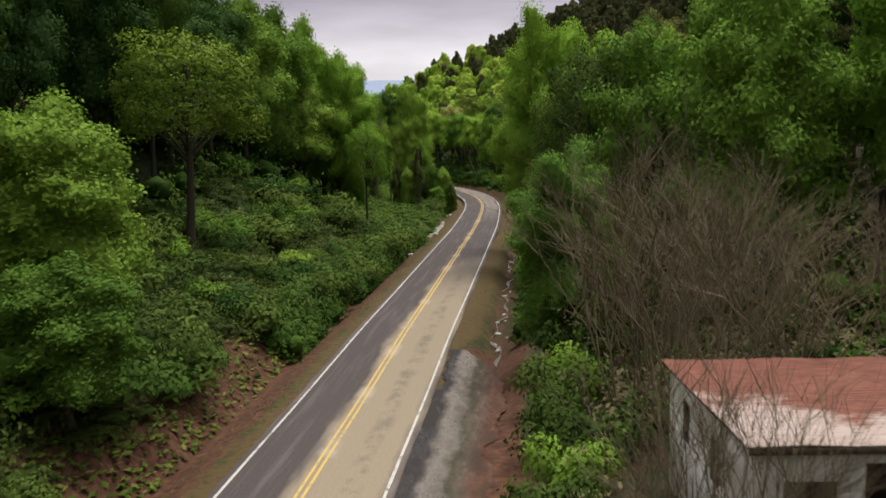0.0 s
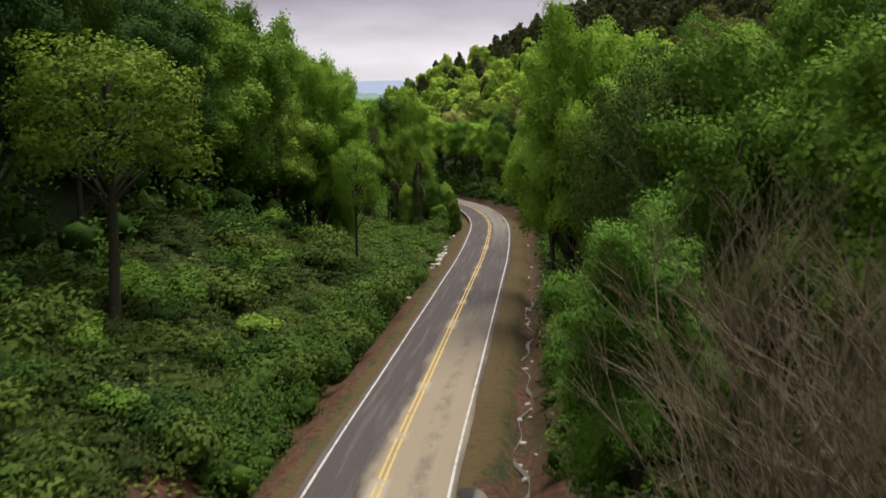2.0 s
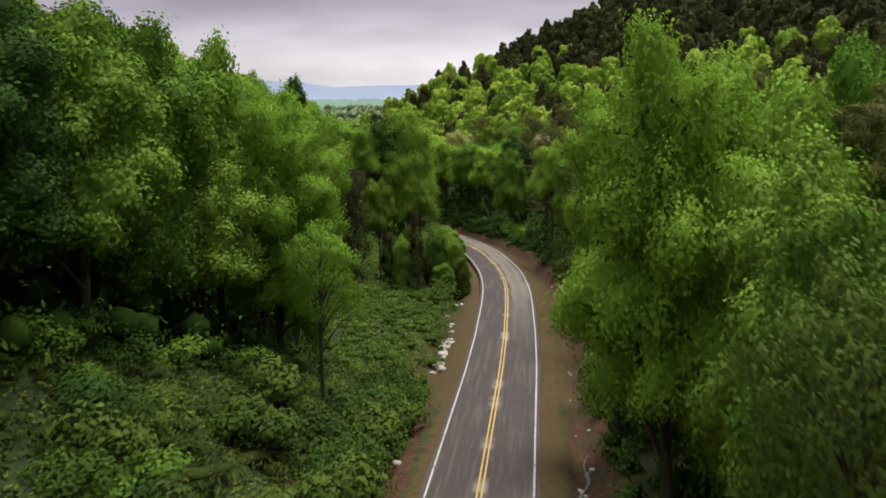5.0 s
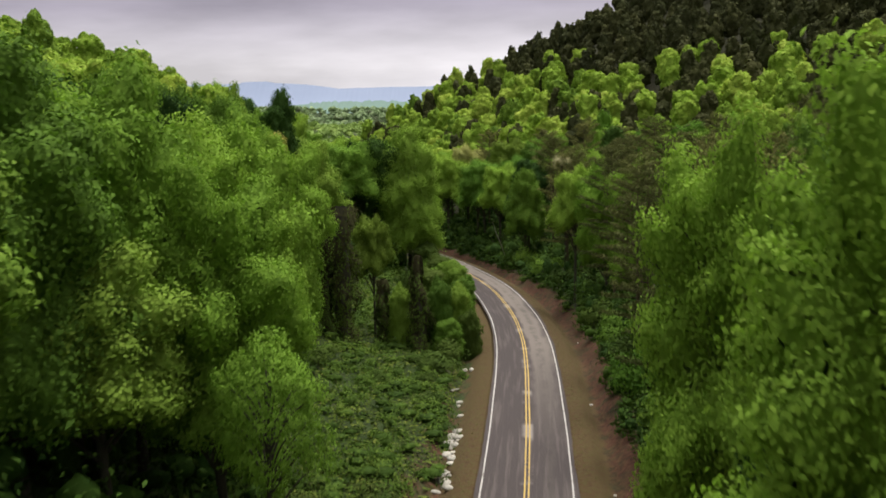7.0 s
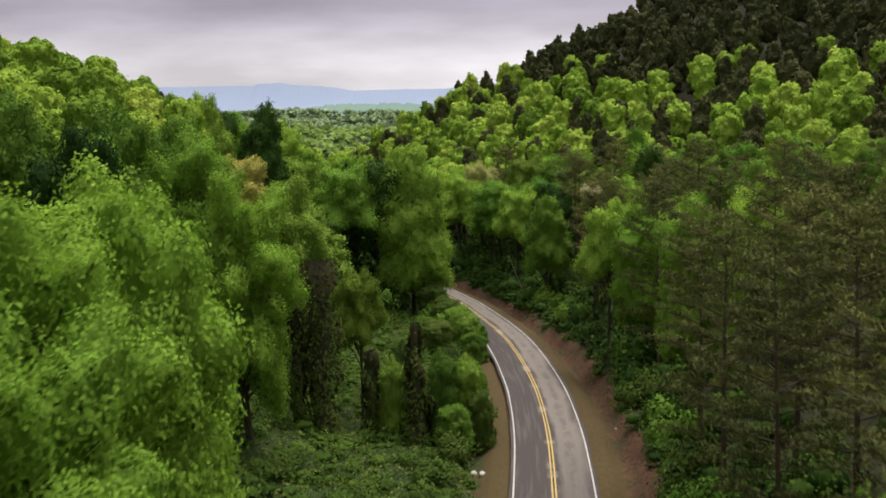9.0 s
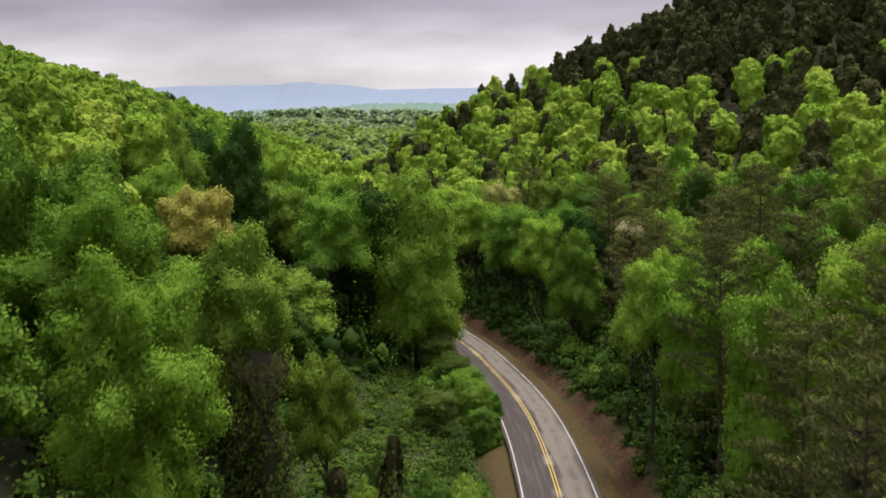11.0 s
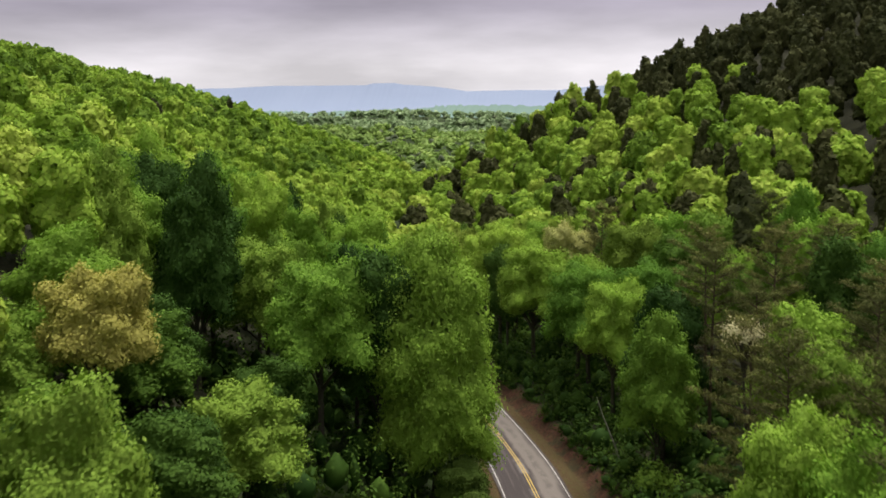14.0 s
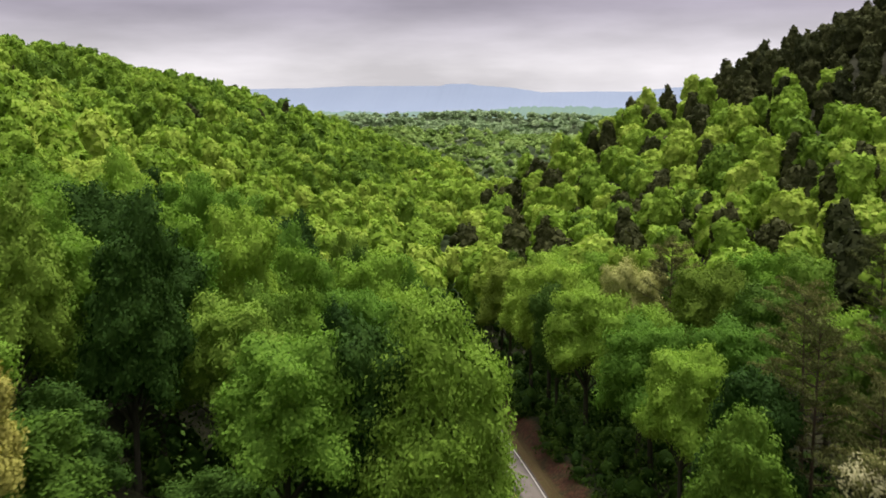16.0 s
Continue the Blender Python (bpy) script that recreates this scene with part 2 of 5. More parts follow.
def terrain(x, y):
    x, y = np.asarray(x, float), np.asarray(y, float)
    u, z = x - road_x(y), road_z(y)
    near = np.clip((340 - y) / 30, 0, 1)
    cross = np.interp(u, [-60, -14, -9.5, -7.8, -6.6, -6.0, -4.9, -3.3, 3.3, 4.9, 5.6, 6.2, 7.6, 10, 14, 60],
                      [0.6, 0.6, 0.35, 0.1, -0.95, -0.95, -0.16, -0.05, -0.05, -0.16, -0.95, -0.95, 0.15, 0.5, 0.8, 0.8])
    yard = np.exp(-((y - 30) / 20.0) ** 4)
    flat = np.interp(u, [3.3, 9, 16, 60], [-0.06, 0.0, 0.5, 1.0])
    cross = np.where(u > 3.3, cross * (1 - yard) + flat * yard, cross) * near
    toe = np.interp(y, [0, 118, 138, 225, 255, 300], [7.5, 7.5, 17, 17, 9, 8])
    s = np.maximum(0, -u - toe)
    left = np.interp(y, [0, 125, 150], [0.52, 0.52, 0.43]) * s + 0.8 * wave(x, y, 7.0) * np.clip(s / 12, 0, 1)
    left = left - 0.5 * np.clip((17 - np.abs(u + 8)) / 8, 0, 1) * np.clip((toe - 8) / 8, 0, 1)
    cap = np.interp(y, [0, 300, 470, 570, 640, 710, 770, 900], [30, 31, 32, 27, 20, 7, -7, -24]) - z
    left = np.where(s > 0, -5 * np.logaddexp(-np.maximum(left, 0.01) / 5, -np.maximum(cap, 3) / 5) + 5 * np.log1p(np.exp(-np.maximum(cap, 3) / 5)), left)
    right = 0.22 * np.maximum(0, u - 12) + 0.6 * wave(x, y, 9.0, 2.0) * np.clip((u - 12) / 10, 0, 1)
    right = np.minimum(right, 34 + 0 * u)
    low = z + cross + left + right * np.clip((700 - y) / 250, 0, 1)
    crest = 532.0 + 0.1 * x
    plane = 4.6 + 0.48 * (x - 29) + 0.18 * (np.minimum(y, crest) - 393) - 0.42 * np.maximum(0, y - crest)
    plane = np.minimum(plane, 120 + 0.02 * x) + 1.6 * wave(x, y, 17.0, 4.0)
    roll = 13 * wave(x, y, 120.0, 1.0) * np.clip((y - 850) / 500, 0, 1)
    h = np.where(plane > low - 25, soft_max(low, plane, 2.5), low)
    near_road = np.clip((np.abs(u) - 9) / 6, 0, 1)
    h = np.where((np.abs(u) < 15) & (y < 330), low * (1 - near_road) + h * near_road, h)
    return h + roll


def mesh_np(name, V, F, mat, smooth=False, tint=None, tint_name="tint", normals=None):
    """A mesh from arrays of places and of faces with equal corner counts."""
    me = bpy.data.meshes.new(name)
    V, F = np.asarray(V, np.float32), np.asarray(F, np.int32)
    me.vertices.add(len(V))
    me.vertices.foreach_set("co", V.ravel())
    me.loops.add(F.size)
    me.loops.foreach_set("vertex_index", F.ravel())
    me.polygons.add(len(F))
    me.polygons.foreach_set("loop_start", np.arange(0, F.size, F.shape[1], dtype=np.int32))
    me.update(calc_edges=True)
    if smooth:
        me.polygons.foreach_set("use_smooth", np.ones(len(F), bool))
    if tint is not None:
        t = np.asarray(tint, np.float32)
        if t.ndim == 1:
            me.attributes.new(tint_name, "FLOAT", "POINT").data.foreach_set("value", t)
        else:
            me.attributes.new(tint_name, "FLOAT_COLOR", "POINT").data.foreach_set("color", t.ravel())
    if normals is not None:
        me.polygons.foreach_set("use_smooth", np.ones(len(F), bool))
        me.attributes.new("custom_normal", "FLOAT_VECTOR", "POINT").data.foreach_set("vector", np.asarray(normals, np.float32).ravel())
    if mat:
        me.materials.append(mat)
    return me


def part(name, me, parent, label="", mat=None):
    ob = new(name, me)
    ob.parent = parent
    if mat:
        ob.material_slots[0].link = "OBJECT"
        ob.material_slots[0].material = mat
    if label:
        ob["label"] = label
    return ob


def grid_faces(nx, ny):
    i = (np.arange(ny - 1)[:, None] * nx + np.arange(nx - 1)[None, :]).ravel()
    return np.stack([i, i + 1, i + 1 + nx, i + nx], 1)


# the ground: one sheet, fine beside the road and coarse far away
gx = np.concatenate([-np.geomspace(4800, 75, 26), np.arange(-70, -16, 3.0), np.arange(-16, 20, 0.6), np.arange(20, 70, 3.0), np.geomspace(75, 4800, 26)])
gy = np.concatenate([-np.geomspace(600, 22, 12), np.arange(-20, 330, 1.6), np.arange(332, 620, 6.0), np.geomspace(625, 4900, 40)])
GX, GY = np.meshgrid(gx, gy)
GXr = GX + road_x(np.clip(GY, -600, 1000))
GZ = terrain(GXr, GY)
g_u = GX
soil = np.zeros((GX.size, 4), np.float32)
uu, yy = g_u.ravel(), GY.ravel()
bank = np.interp(uu, [-12, -9.5, -7.5, -5.0, -4.0], [0.0, 0.6, 1.0, 1.1, 0.4]) * np.interp(yy, [25, 60, 100, 150, 190], [1.0, 1.0, 0.9, 0.5, 0.35])
bank_r = np.interp(uu, [4.4, 5.2, 7.6, 9.5], [0.25, 0.8, 0.85, 0.2]) * np.interp(yy, [30, 60, 130, 170, 330], [0.5, 0.68, 0.72, 0.73, 0.76])
soil[:, 0] = np.maximum(bank, bank_r) * (yy < 340)
apron = np.interp(uu, [3.4, 4.2, 7.6, 8.6], [0.2, 0.85, 0.85, 0.0]) * np.interp(yy, [58, 66], [1, 0])
soil[:, 0] = np.maximum(soil[:, 0], apron)
soil[:, 1] = np.where(yy < 130, np.interp(np.abs(uu), [0, 4.2, 5.0, 5.7], [1, 0.95, 0.5, 0.0]), np.interp(np.abs(uu), [0, 4.4, 5.4, 6.4], [1, 1.0, 0.8, 0.1])) * (yy < 340)
soil[:, 2] = np.interp(uu, [-40, -26, -18, -8, 8, 10], [0.05, 0.5, 1, 1, 0.6, 0.1])
soil[:, 1] *= np.where((uu < 0) & (yy < 130), np.interp(uu, [-5.4, -4.1, -3.6], [0.0, 0.55, 1.0]), 1.0)
soil[:, 1] *= 1 - 0.8 * (apron > 0.4)
soil[:, 2] = np.where(yy > 560, 1.0, soil[:, 2])
soil[:, 3] = 1
ground = new("ground", mesh_np("ground", np.stack([GXr, GY, GZ], 2).reshape(-1, 3), grid_faces(len(gx), len(gy)), GROUND, True, soil, "soil"))
tagged(ground, "valley floor of red clay, leaf litter and rough grass", "ground", kind="structure")

# ---- the road ----
ASPHALT, an, al, ab = material("asphalt_worn", 0.85)
a_uv = an.new("ShaderNodeUVMap").outputs[0]
a_sep = an.new("ShaderNodeSeparateXYZ")
al.new(a_uv, a_sep.inputs[0])
a_u, a_s = a_sep.outputs["X"], a_sep.outputs["Y"]
a_fine = noise_at(an, al, 9.0, 6, 0.7, a_uv)
a_blot = noise_at(an, al, 0.5, 5, 0.6, a_uv, (1.0, 0.22, 1.0))
a_streak = noise_at(an, al, 2.6, 4, 0.6, a_uv, (1.0, 0.035, 1.0))
a_col = ramp(an, al, a_fine, ((0.3, (0.044, 0.035, 0.035)), (0.7, (0.08, 0.065, 0.065))))
a_col = mix(an, al, ramp(an, al, a_streak, ((0.5, (0, 0, 0)), (0.75, (0.42, 0.42, 0.42)))), a_col, (0.2, 0.168, 0.156))


def span(v, a, b, c, d):
    """1 between b and c, falling to 0 at a and d."""
    r1, r2 = an.new("ShaderNodeMapRange"), an.new("ShaderNodeMapRange")
    for r, p, q in ((r1, a, b), (r2, d, c)):
        r.inputs["From Min"].default_value, r.inputs["From Max"].default_value = p, q
        al.new(v, r.inputs["Value"])
    return mathop(an, al, "MULTIPLY", r1.outputs[0], r2.outputs[0])


def wobble(v, amount):
    return mathop(an, al, "ADD", v, mathop(an, al, "MULTIPLY", mathop(an, al, "SUBTRACT", a_blot, 0.5), amount))


tan_lane = mathop(an, al, "MULTIPLY", span(wobble(a_u, 1.6), -0.75, -0.25, 2.7, 3.4), span(a_s, -80, -60, 78, 108))
a_col = mix(an, al, mathop(an, al, "MULTIPLY", tan_lane, 0.92), a_col, ramp(an, al, a_fine, ((0.3, (0.215, 0.17, 0.12)), (0.7, (0.3, 0.245, 0.178)))))
grey_lane = mathop(an, al, "MULTIPLY", span(wobble(a_u, 2.0), 0.35, 0.8, 2.3, 3.0), span(a_s, 150, 190, 320, 330))
a_col = mix(an, al, mathop(an, al, "MULTIPLY", grey_lane, 0.75), a_col, (0.22, 0.188, 0.168))
drip = mathop(an, al, "MULTIPLY", span(wobble(a_u, 1.2), 1.15, 1.45, 1.75, 2.1), ramp(an, al, noise_at(an, al, 0.9, 5, 0.7, a_uv, (1.0, 0.5, 1.0)), ((0.44, (0, 0, 0)), (0.56, (1, 1, 1)))))
a_col = mix(an, al, mathop(an, al, "MULTIPLY", drip, 0.5), a_col, (0.085, 0.072, 0.066))
worn = mathop(an, al, "MULTIPLY", span(a_u, -0.55, -0.2, 0.25, 0.5), ramp(an, al, noise_at(an, al, 0.16, 4, 0.6, a_uv, (0.6, 1.0, 1.0)), ((0.52, (0, 0, 0)), (0.6, (1, 1, 1)))))
a_col = mix(an, al, mathop(an, al, "MULTIPLY", worn, 0.6), a_col, (0.36, 0.32, 0.30))
al.new(a_col, ab.inputs["Base Color"])
bump(an, al, ab, a_fine, 0.35, 0.01)


def paint(name, colour, gone):
    """Old road paint, worn through in places to the asphalt below."""
    m, nodes, links, b = material(name, 0.7)
    n = noise_at(nodes, links, 1.6, 6, 0.7)
    w = ramp(nodes, links, n, ((gone - 0.05, (0, 0, 0)), (gone + 0.05, (1, 1, 1))))
    links.new(mix(nodes, links, w, (0.2, 0.18, 0.165), colour), b.inputs["Base Color"])
    return m


PAINT_WHITE = paint("paint_white", (0.47, 0.45, 0.43), 0.42)
PAINT_YELLOW = paint("paint_yellow", (0.50, 0.345, 0.10), 0.4)


def ribbon(name, u0, u1, y0, y1, lift, mat, step=1.5, uneven=0.0, cols=2, crown=0.0, seed=0):
    """A strip that follows the road between two offsets from its middle."""
    y = np.arange(y0, y1 + 0.01, step)
    x, z = road_x(y), road_z(y)
    tx, ty = np.gradient(x), np.gradient(y)
    ln = np.hypot(tx, ty)
    nx, ny = ty / ln, -tx / ln
    rng = np.random.default_rng(seed)
    u0, u1 = (v(y) if callable(v) else v for v in (u0, u1))
    a = u0 + uneven * np.convolve(rng.normal(size=len(y) + 4), np.ones(5) / 3, "valid")
    b = u1 + uneven * np.convolve(rng.normal(size=len(y) + 4), np.ones(5) / 3, "valid")
    f = np.linspace(0, 1, cols)
    U = a[:, None] * (1 - f) + b[:, None] * f
    V = np.stack([x[:, None] + nx[:, None] * U, y[:, None] + ny[:, None] * U, z[:, None] + lift - crown * np.abs(U) + 0 * U], 2).reshape(-1, 3)
    F = grid_faces(cols, len(y))
    me = mesh_np(name, V, F, mat, True)
    uv = me.uv_layers.new(name="UVMap")
    co = np.stack([U, np.repeat(y[:, None], cols, 1)], 2).reshape(-1, 2)
    uv.data.foreach_set("uv", co[F.ravel()].ravel().astype(np.float32))
    return me


road = tagged(new("road", ribbon("road", -3.32, 3.32, -120, 352, 0.06, ASPHALT, 1.2, 0.05, 9, 0.012, 3)), "worn two-lane asphalt road with a sandy patched lane", "road", kind="structure")
for nm, a, b, m in (("edge_line", -3.06, -2.94, PAINT_WHITE), ("edge_line", 2.94, 3.06, PAINT_WHITE), ("centre_line", -0.19, -0.075, PAINT_YELLOW), ("centre_line", 0.075, 0.19, PAINT_YELLOW)):
    part(nm, ribbon(nm, a, b, -110, 351, 0.068, m, 1.2, 0.006, 2, 0.012, 5), road)

# ---- plants ----
import functools


def unit(v):
    return v / np.maximum(1e-9, np.linalg.norm(v, axis=-1, keepdims=True))


def leaf_quads(P, N, size, wide, rng, droop=0.25, S=None):
    """Pointed leaf sprays at the places P, facing N; S: the way the whole clump faces, which smooths its shading."""
    n = len(P)
    t = unit(np.cross(N, rng.normal(size=(n, 3))))
    b = np.cross(N, t)
    size = np.broadcast_to(size, (n,))[:, None] * rng.uniform(0.65, 1.35, (n, 1))
    w = size * wide
    down = np.array([0, 0, -1.0]) * size * droop
    V = np.stack([P - t * size * 0.5, P + b * w * 0.5 + t * size * rng.uniform(-0.1, 0.15, (n, 1)), P + t * size * 0.5 + down, P - b * w * 0.5 + t * size * rng.uniform(-0.1, 0.15, (n, 1))], 1).reshape(-1, 3)
    S = N if S is None else unit(0.8 * S + 0.2 * N)
    return V, np.arange(4 * n).reshape(n, 4)[:, ::-1], np.repeat(S, 4, 0)


@functools.lru_cache(None)
def ico(sub):
    if sub == 0:
        V = np.array([(1, 0, 0), (0, 1, 0), (-1, 0, 0), (0, -1, 0), (0, 0, 1), (0, 0, -1)], float)
        return V, np.array([(0, 1, 4), (1, 2, 4), (2, 3, 4), (3, 0, 4), (1, 0, 5), (2, 1, 5), (3, 2, 5), (0, 3, 5)])
    bm = bmesh.new()
    bmesh.ops.create_icosphere(bm, subdivisions=sub, radius=1)
    V = np.array([v.co for v in bm.verts])
    F = np.array([[v.index for v in f.verts] for f in bm.faces])
    bm.free()
    return V, F


def tris_of(F):
    return np.concatenate([F[:, [0, 1, 2]], F[:, [0, 2, 3]]])


def sphere_points(n, rng, low=-1.0):
    z = rng.uniform(low, 1, n)
    a = rng.uniform(0, 2 * np.pi, n)
    r = np.sqrt(np.maximum(0, 1 - z * z))
    return np.stack([r * np.cos(a), r * np.sin(a), z], 1)


def tube(pts, radii, sides=6):
    """A tapering limb along pts."""
    pts, radii = np.asarray(pts, float), np.asarray(radii, float)
    d = unit(np.gradient(pts, axis=0))
    ref = np.array([0.31, 0.95, 0.05])
    s1 = unit(np.cross(d, ref))
    s2 = np.cross(d, s1)
    a = np.arange(sides) * 2 * np.pi / sides
    V = (pts[:, None] + radii[:, None, None] * (np.cos(a)[None, :, None] * s1[:, None] + np.sin(a)[None, :, None] * s2[:, None])).reshape(-1, 3)
    F = []
    for i in range(len(pts) - 1):
        for j in range(sides):
            F.append((i * sides + j, i * sides + (j + 1) % sides, (i + 1) * sides + (j + 1) % sides, (i + 1) * sides + j))
    return V, np.array(F)


def joined(pieces):
    Vs, Fs, n = [], [], 0
    for V, F in pieces:
        Vs.append(V)
        Fs.append(F + n)
        n += len(V)
    return np.concatenate(Vs), np.concatenate(Fs)


def blobs(C, R, rng, sub=1):
    """Lumpy solid masses of foliage at C with radii R: places, triangles, normals."""
    iv, fi = ico(sub)
    n = len(C)
    V = iv[None] * rng.uniform(0.74, 1.2, (n, len(iv), 1)) * R[:, None] + C[:, None]
    F = fi[None] + (np.arange(n) * len(iv))[:, None, None]
    return V.reshape(-1, 3), F.reshape(-1, 3), np.tile(iv, (n, 1))


def fib(n, up, rng, jitter):
    """Even ways out from the crown's middle, down to the height up."""
    k = np.arange(n) + 0.5
    z = 1 - k / n * (1 - up)
    a = k * 2.39996 + rng.uniform(0, 6.28)
    q = np.sqrt(np.maximum(0, 1 - z * z))
    return unit(np.stack([q * np.cos(a), q * np.sin(a), z], 1) + rng.normal(0, jitter, (n, 3)))


class Shell:
    """The outside of a crown: an egg that swells into rounded heads, and these into smaller ones."""

    def __init__(self, rng, c, r, lobes, up, deep=0.5, blunt=0.7):
        self.rng, self.c, self.r, self.up, self.deep = rng, np.array(c, float), np.array(r, float), up, deep
        self.blunt = blunt
        self.area = 4 * np.pi * ((self.r[0] ** 1.6 * self.r[1] ** 1.6 + 2 * self.r[0] ** 1.6 * self.r[2] ** 1.6) / 3) ** (1 / 1.6)
        self.d = self.even(lobes, 0.16)
        self.h = rng.uniform(0.45, 1.0, lobes)
        self.gap = np.sqrt(self.area * (1 - up) / 2 / lobes * 1.15)
        self.tip = self.base(self.d)

    def even(self, n, jitter):
        """Ways out that lie evenly over the egg, though it is taller than wide."""
        e = fib(n, self.up, self.rng, jitter)
        e[:, 2] *= (self.r[0] / self.r[2]) ** 0.35
        return unit(e)

    def base(self, e):
        egg = np.stack([1.03 - 0.16 * e[:, 2], 1.03 - 0.16 * e[:, 2], np.ones(len(e))], 1)
        egg[:, :2] *= np.sqrt(1 + np.where(e[:, 2] < 0, 1.0, self.blunt) * e[:, 2] ** 2)[:, None]
        return e * self.r * egg

    def heads(self, b, tip, h, gap, depth):
        """How far the surface at b is drawn in between the heads round tip, and the nearest head."""
        far2 = (b ** 2).sum(1)[:, None] + (tip ** 2).sum(1)[None] - 2 * b @ tip.T
        m = h * np.exp(-0.5 * far2 / (0.42 * gap) ** 2)
        return depth * gap * (0.95 - m.max(1)), m.argmax(1)

    def at(self, e):
        b = self.base(e)
        inward, k = self.heads(b, self.tip, self.h, self.gap, self.deep)
        return b - unit(e) * inward[:, None], unit(unit(e / self.r) + 0.9 * (b - self.tip[k]) / self.gap)

    def clumps(self, n):
        """Middles, radii and ways out of n clumps of foliage over the shell."""
        p, out = self.at(self.even(n, 0.7 / np.sqrt(n)))
        return self.c + p * self.rng.uniform(0.86, 1.0, (n, 1)), 0.6 * np.sqrt(self.area * (1 - self.up) / 2 / n) * self.rng.uniform(0.7, 1.25, n), out

    def billow(self, sub, bumps, rough=0.5):
        """The crown's outside as one closed mass: places, triangles, normals."""
        e, fi = ico(sub)
        p, _ = self.at(e)
        d = fib(bumps, -1.0, self.rng, 0.5 / np.sqrt(bumps))
        d[:, 2] *= (self.r[0] / self.r[2]) ** 0.35
        tip = self.base(unit(d))
        inward, _ = self.heads(self.base(e), tip, self.rng.uniform(0.5, 1.0, bumps), np.sqrt(self.area / bumps * 1.15), rough)
        p = p - unit(e) * (inward + self.rng.uniform(-0.06, 0.06, len(e)))[:, None]
        t = p[fi]
        fn = np.cross(t[:, 1] - t[:, 0], t[:, 2] - t[:, 0])
        n = np.zeros_like(p)
        for c in range(3):
            np.add.at(n, fi[:, c], fn)
        return self.c + p, fi, unit(n)


SQUASH = np.array([1.04, 1.04, 0.95])


def leafed(rng, C, R, O, leaves, open_=0.0, soft=0.45, lift=0.08):
    """Leaf places over the outer side of each clump: places, facings, shading ways."""
    w = R ** 1.6
    k = rng.choice(len(C), leaves, p=w / w.sum())
    f = unit(sphere_points(leaves, rng) + 0.55 * O[k] + np.array([0, 0, 0.38]))
    P = C[k] + f * SQUASH * R[k][:, None] * rng.uniform(0.66 - open_, 1.12 + open_, (leaves, 1))
    return P, unit(f + rng.normal(0, 0.35, f.shape) + np.array([0, 0, 0.25])), unit((1.3 - soft) * f + soft * O[k] + np.array([0, 0, lift]))


def crown_of(rng, shell, n, leaves, size, open_=0.0, core=0.82, wide=0.66, sub=4, lift=0.08, stand=0.3, rough=0.55, shingled=True):
    """A crown covered with leaves over a dense inside, or shingled with leaf sprays; with no core, loose clumps that one sees through."""
    if not core:
        C, R, O = shell.clumps(n)
        P, N, S = leafed(rng, C, R, O, leaves, open_, 0.45, lift)
        V, F, S = leaf_quads(P, N, size, wide, rng, S=S)
        return V, tris_of(F), S
    v, f, m = shell.billow(sub, n, rough)
    t, out = v[f], unit(m[f].mean(1))
    area = np.linalg.norm(np.cross(t[:, 1] - t[:, 0], t[:, 2] - t[:, 0]), axis=1)
    if not shingled:
        k = rng.choice(len(f), leaves, p=area / area.sum())
        w = rng.dirichlet((1, 1, 1), leaves)[:, :, None]
        lie = out[k] + rng.normal(0, 0.12, (leaves, 3))
        P = (t[k] * w).sum(1) + out[k] * rng.normal(-0.05, stand, (leaves, 1))
        face = unit(lie + rng.normal(0, 0.45, (leaves, 3)) + np.array([0, 0, 0.2]))
        V, F, S = leaf_quads(P, face, size, wide, rng, S=unit(0.6 * lie + 0.55 * face + np.array([0, 0, lift])))
        return np.concatenate([V, v - 0.42 * m]), np.concatenate([tris_of(F), f + len(V)]), np.concatenate([S, m])
    q, mid = len(f), t.mean(1)
    k = rng.choice(q, q, p=area / area.sum())
    w = rng.dirichlet((1, 1, 1), q)[:, :, None]
    edge = 1.05 * np.sqrt(area.mean()) * rng.uniform(0.75, 1.35, (q, 1, 1))
    face = unit(out[k] + rng.normal(0, 0.42, (q, 3)))
    side = unit(np.cross(face, rng.normal(size=(q, 3))))
    turn = np.arange(3) * 2.0944
    star = np.cos(turn)[None, :, None] * side[:, None] + np.sin(turn)[None, :, None] * np.cross(face, side)[:, None]
    t = (t[k] * w).sum(1)[:, None] + star * edge * rng.uniform(0.6, 1.2, (q, 3, 1)) + out[k][:, None] * edge * rng.uniform(-0.3, 0.35, (q, 1, 1))
    V, F, S = t.reshape(-1, 3), np.arange(3 * q).reshape(q, 3), np.repeat(unit(0.52 * out[k] + 0.48 * face + np.array([0, 0, lift])), 3, 0)
    if leaves:
        w = area * (1.2 + out[:, 2])
        k = rng.choice(q, leaves, p=w / w.sum())
        P = mid[k] + out[k] * np.abs(rng.normal(0, stand, (leaves, 1))) + rng.normal(0, stand * 0.35, (leaves, 3))
        lv, lf, ls = leaf_quads(P, unit(out[k] + rng.normal(0, 0.5, (leaves, 3)) + np.array([0, 0, 0.25])), size, wide, rng, S=unit(out[k] + np.array([0, 0, lift])))
        V, F, S = np.concatenate([V, lv]), np.concatenate([F, tris_of(lf) + len(V)]), np.concatenate([S, ls])
    e, fi = ico(2)
    p, o = shell.at(e)
    return np.concatenate([V, shell.c + p * core]), np.concatenate([F, fi + len(V)]), np.concatenate([S, o])


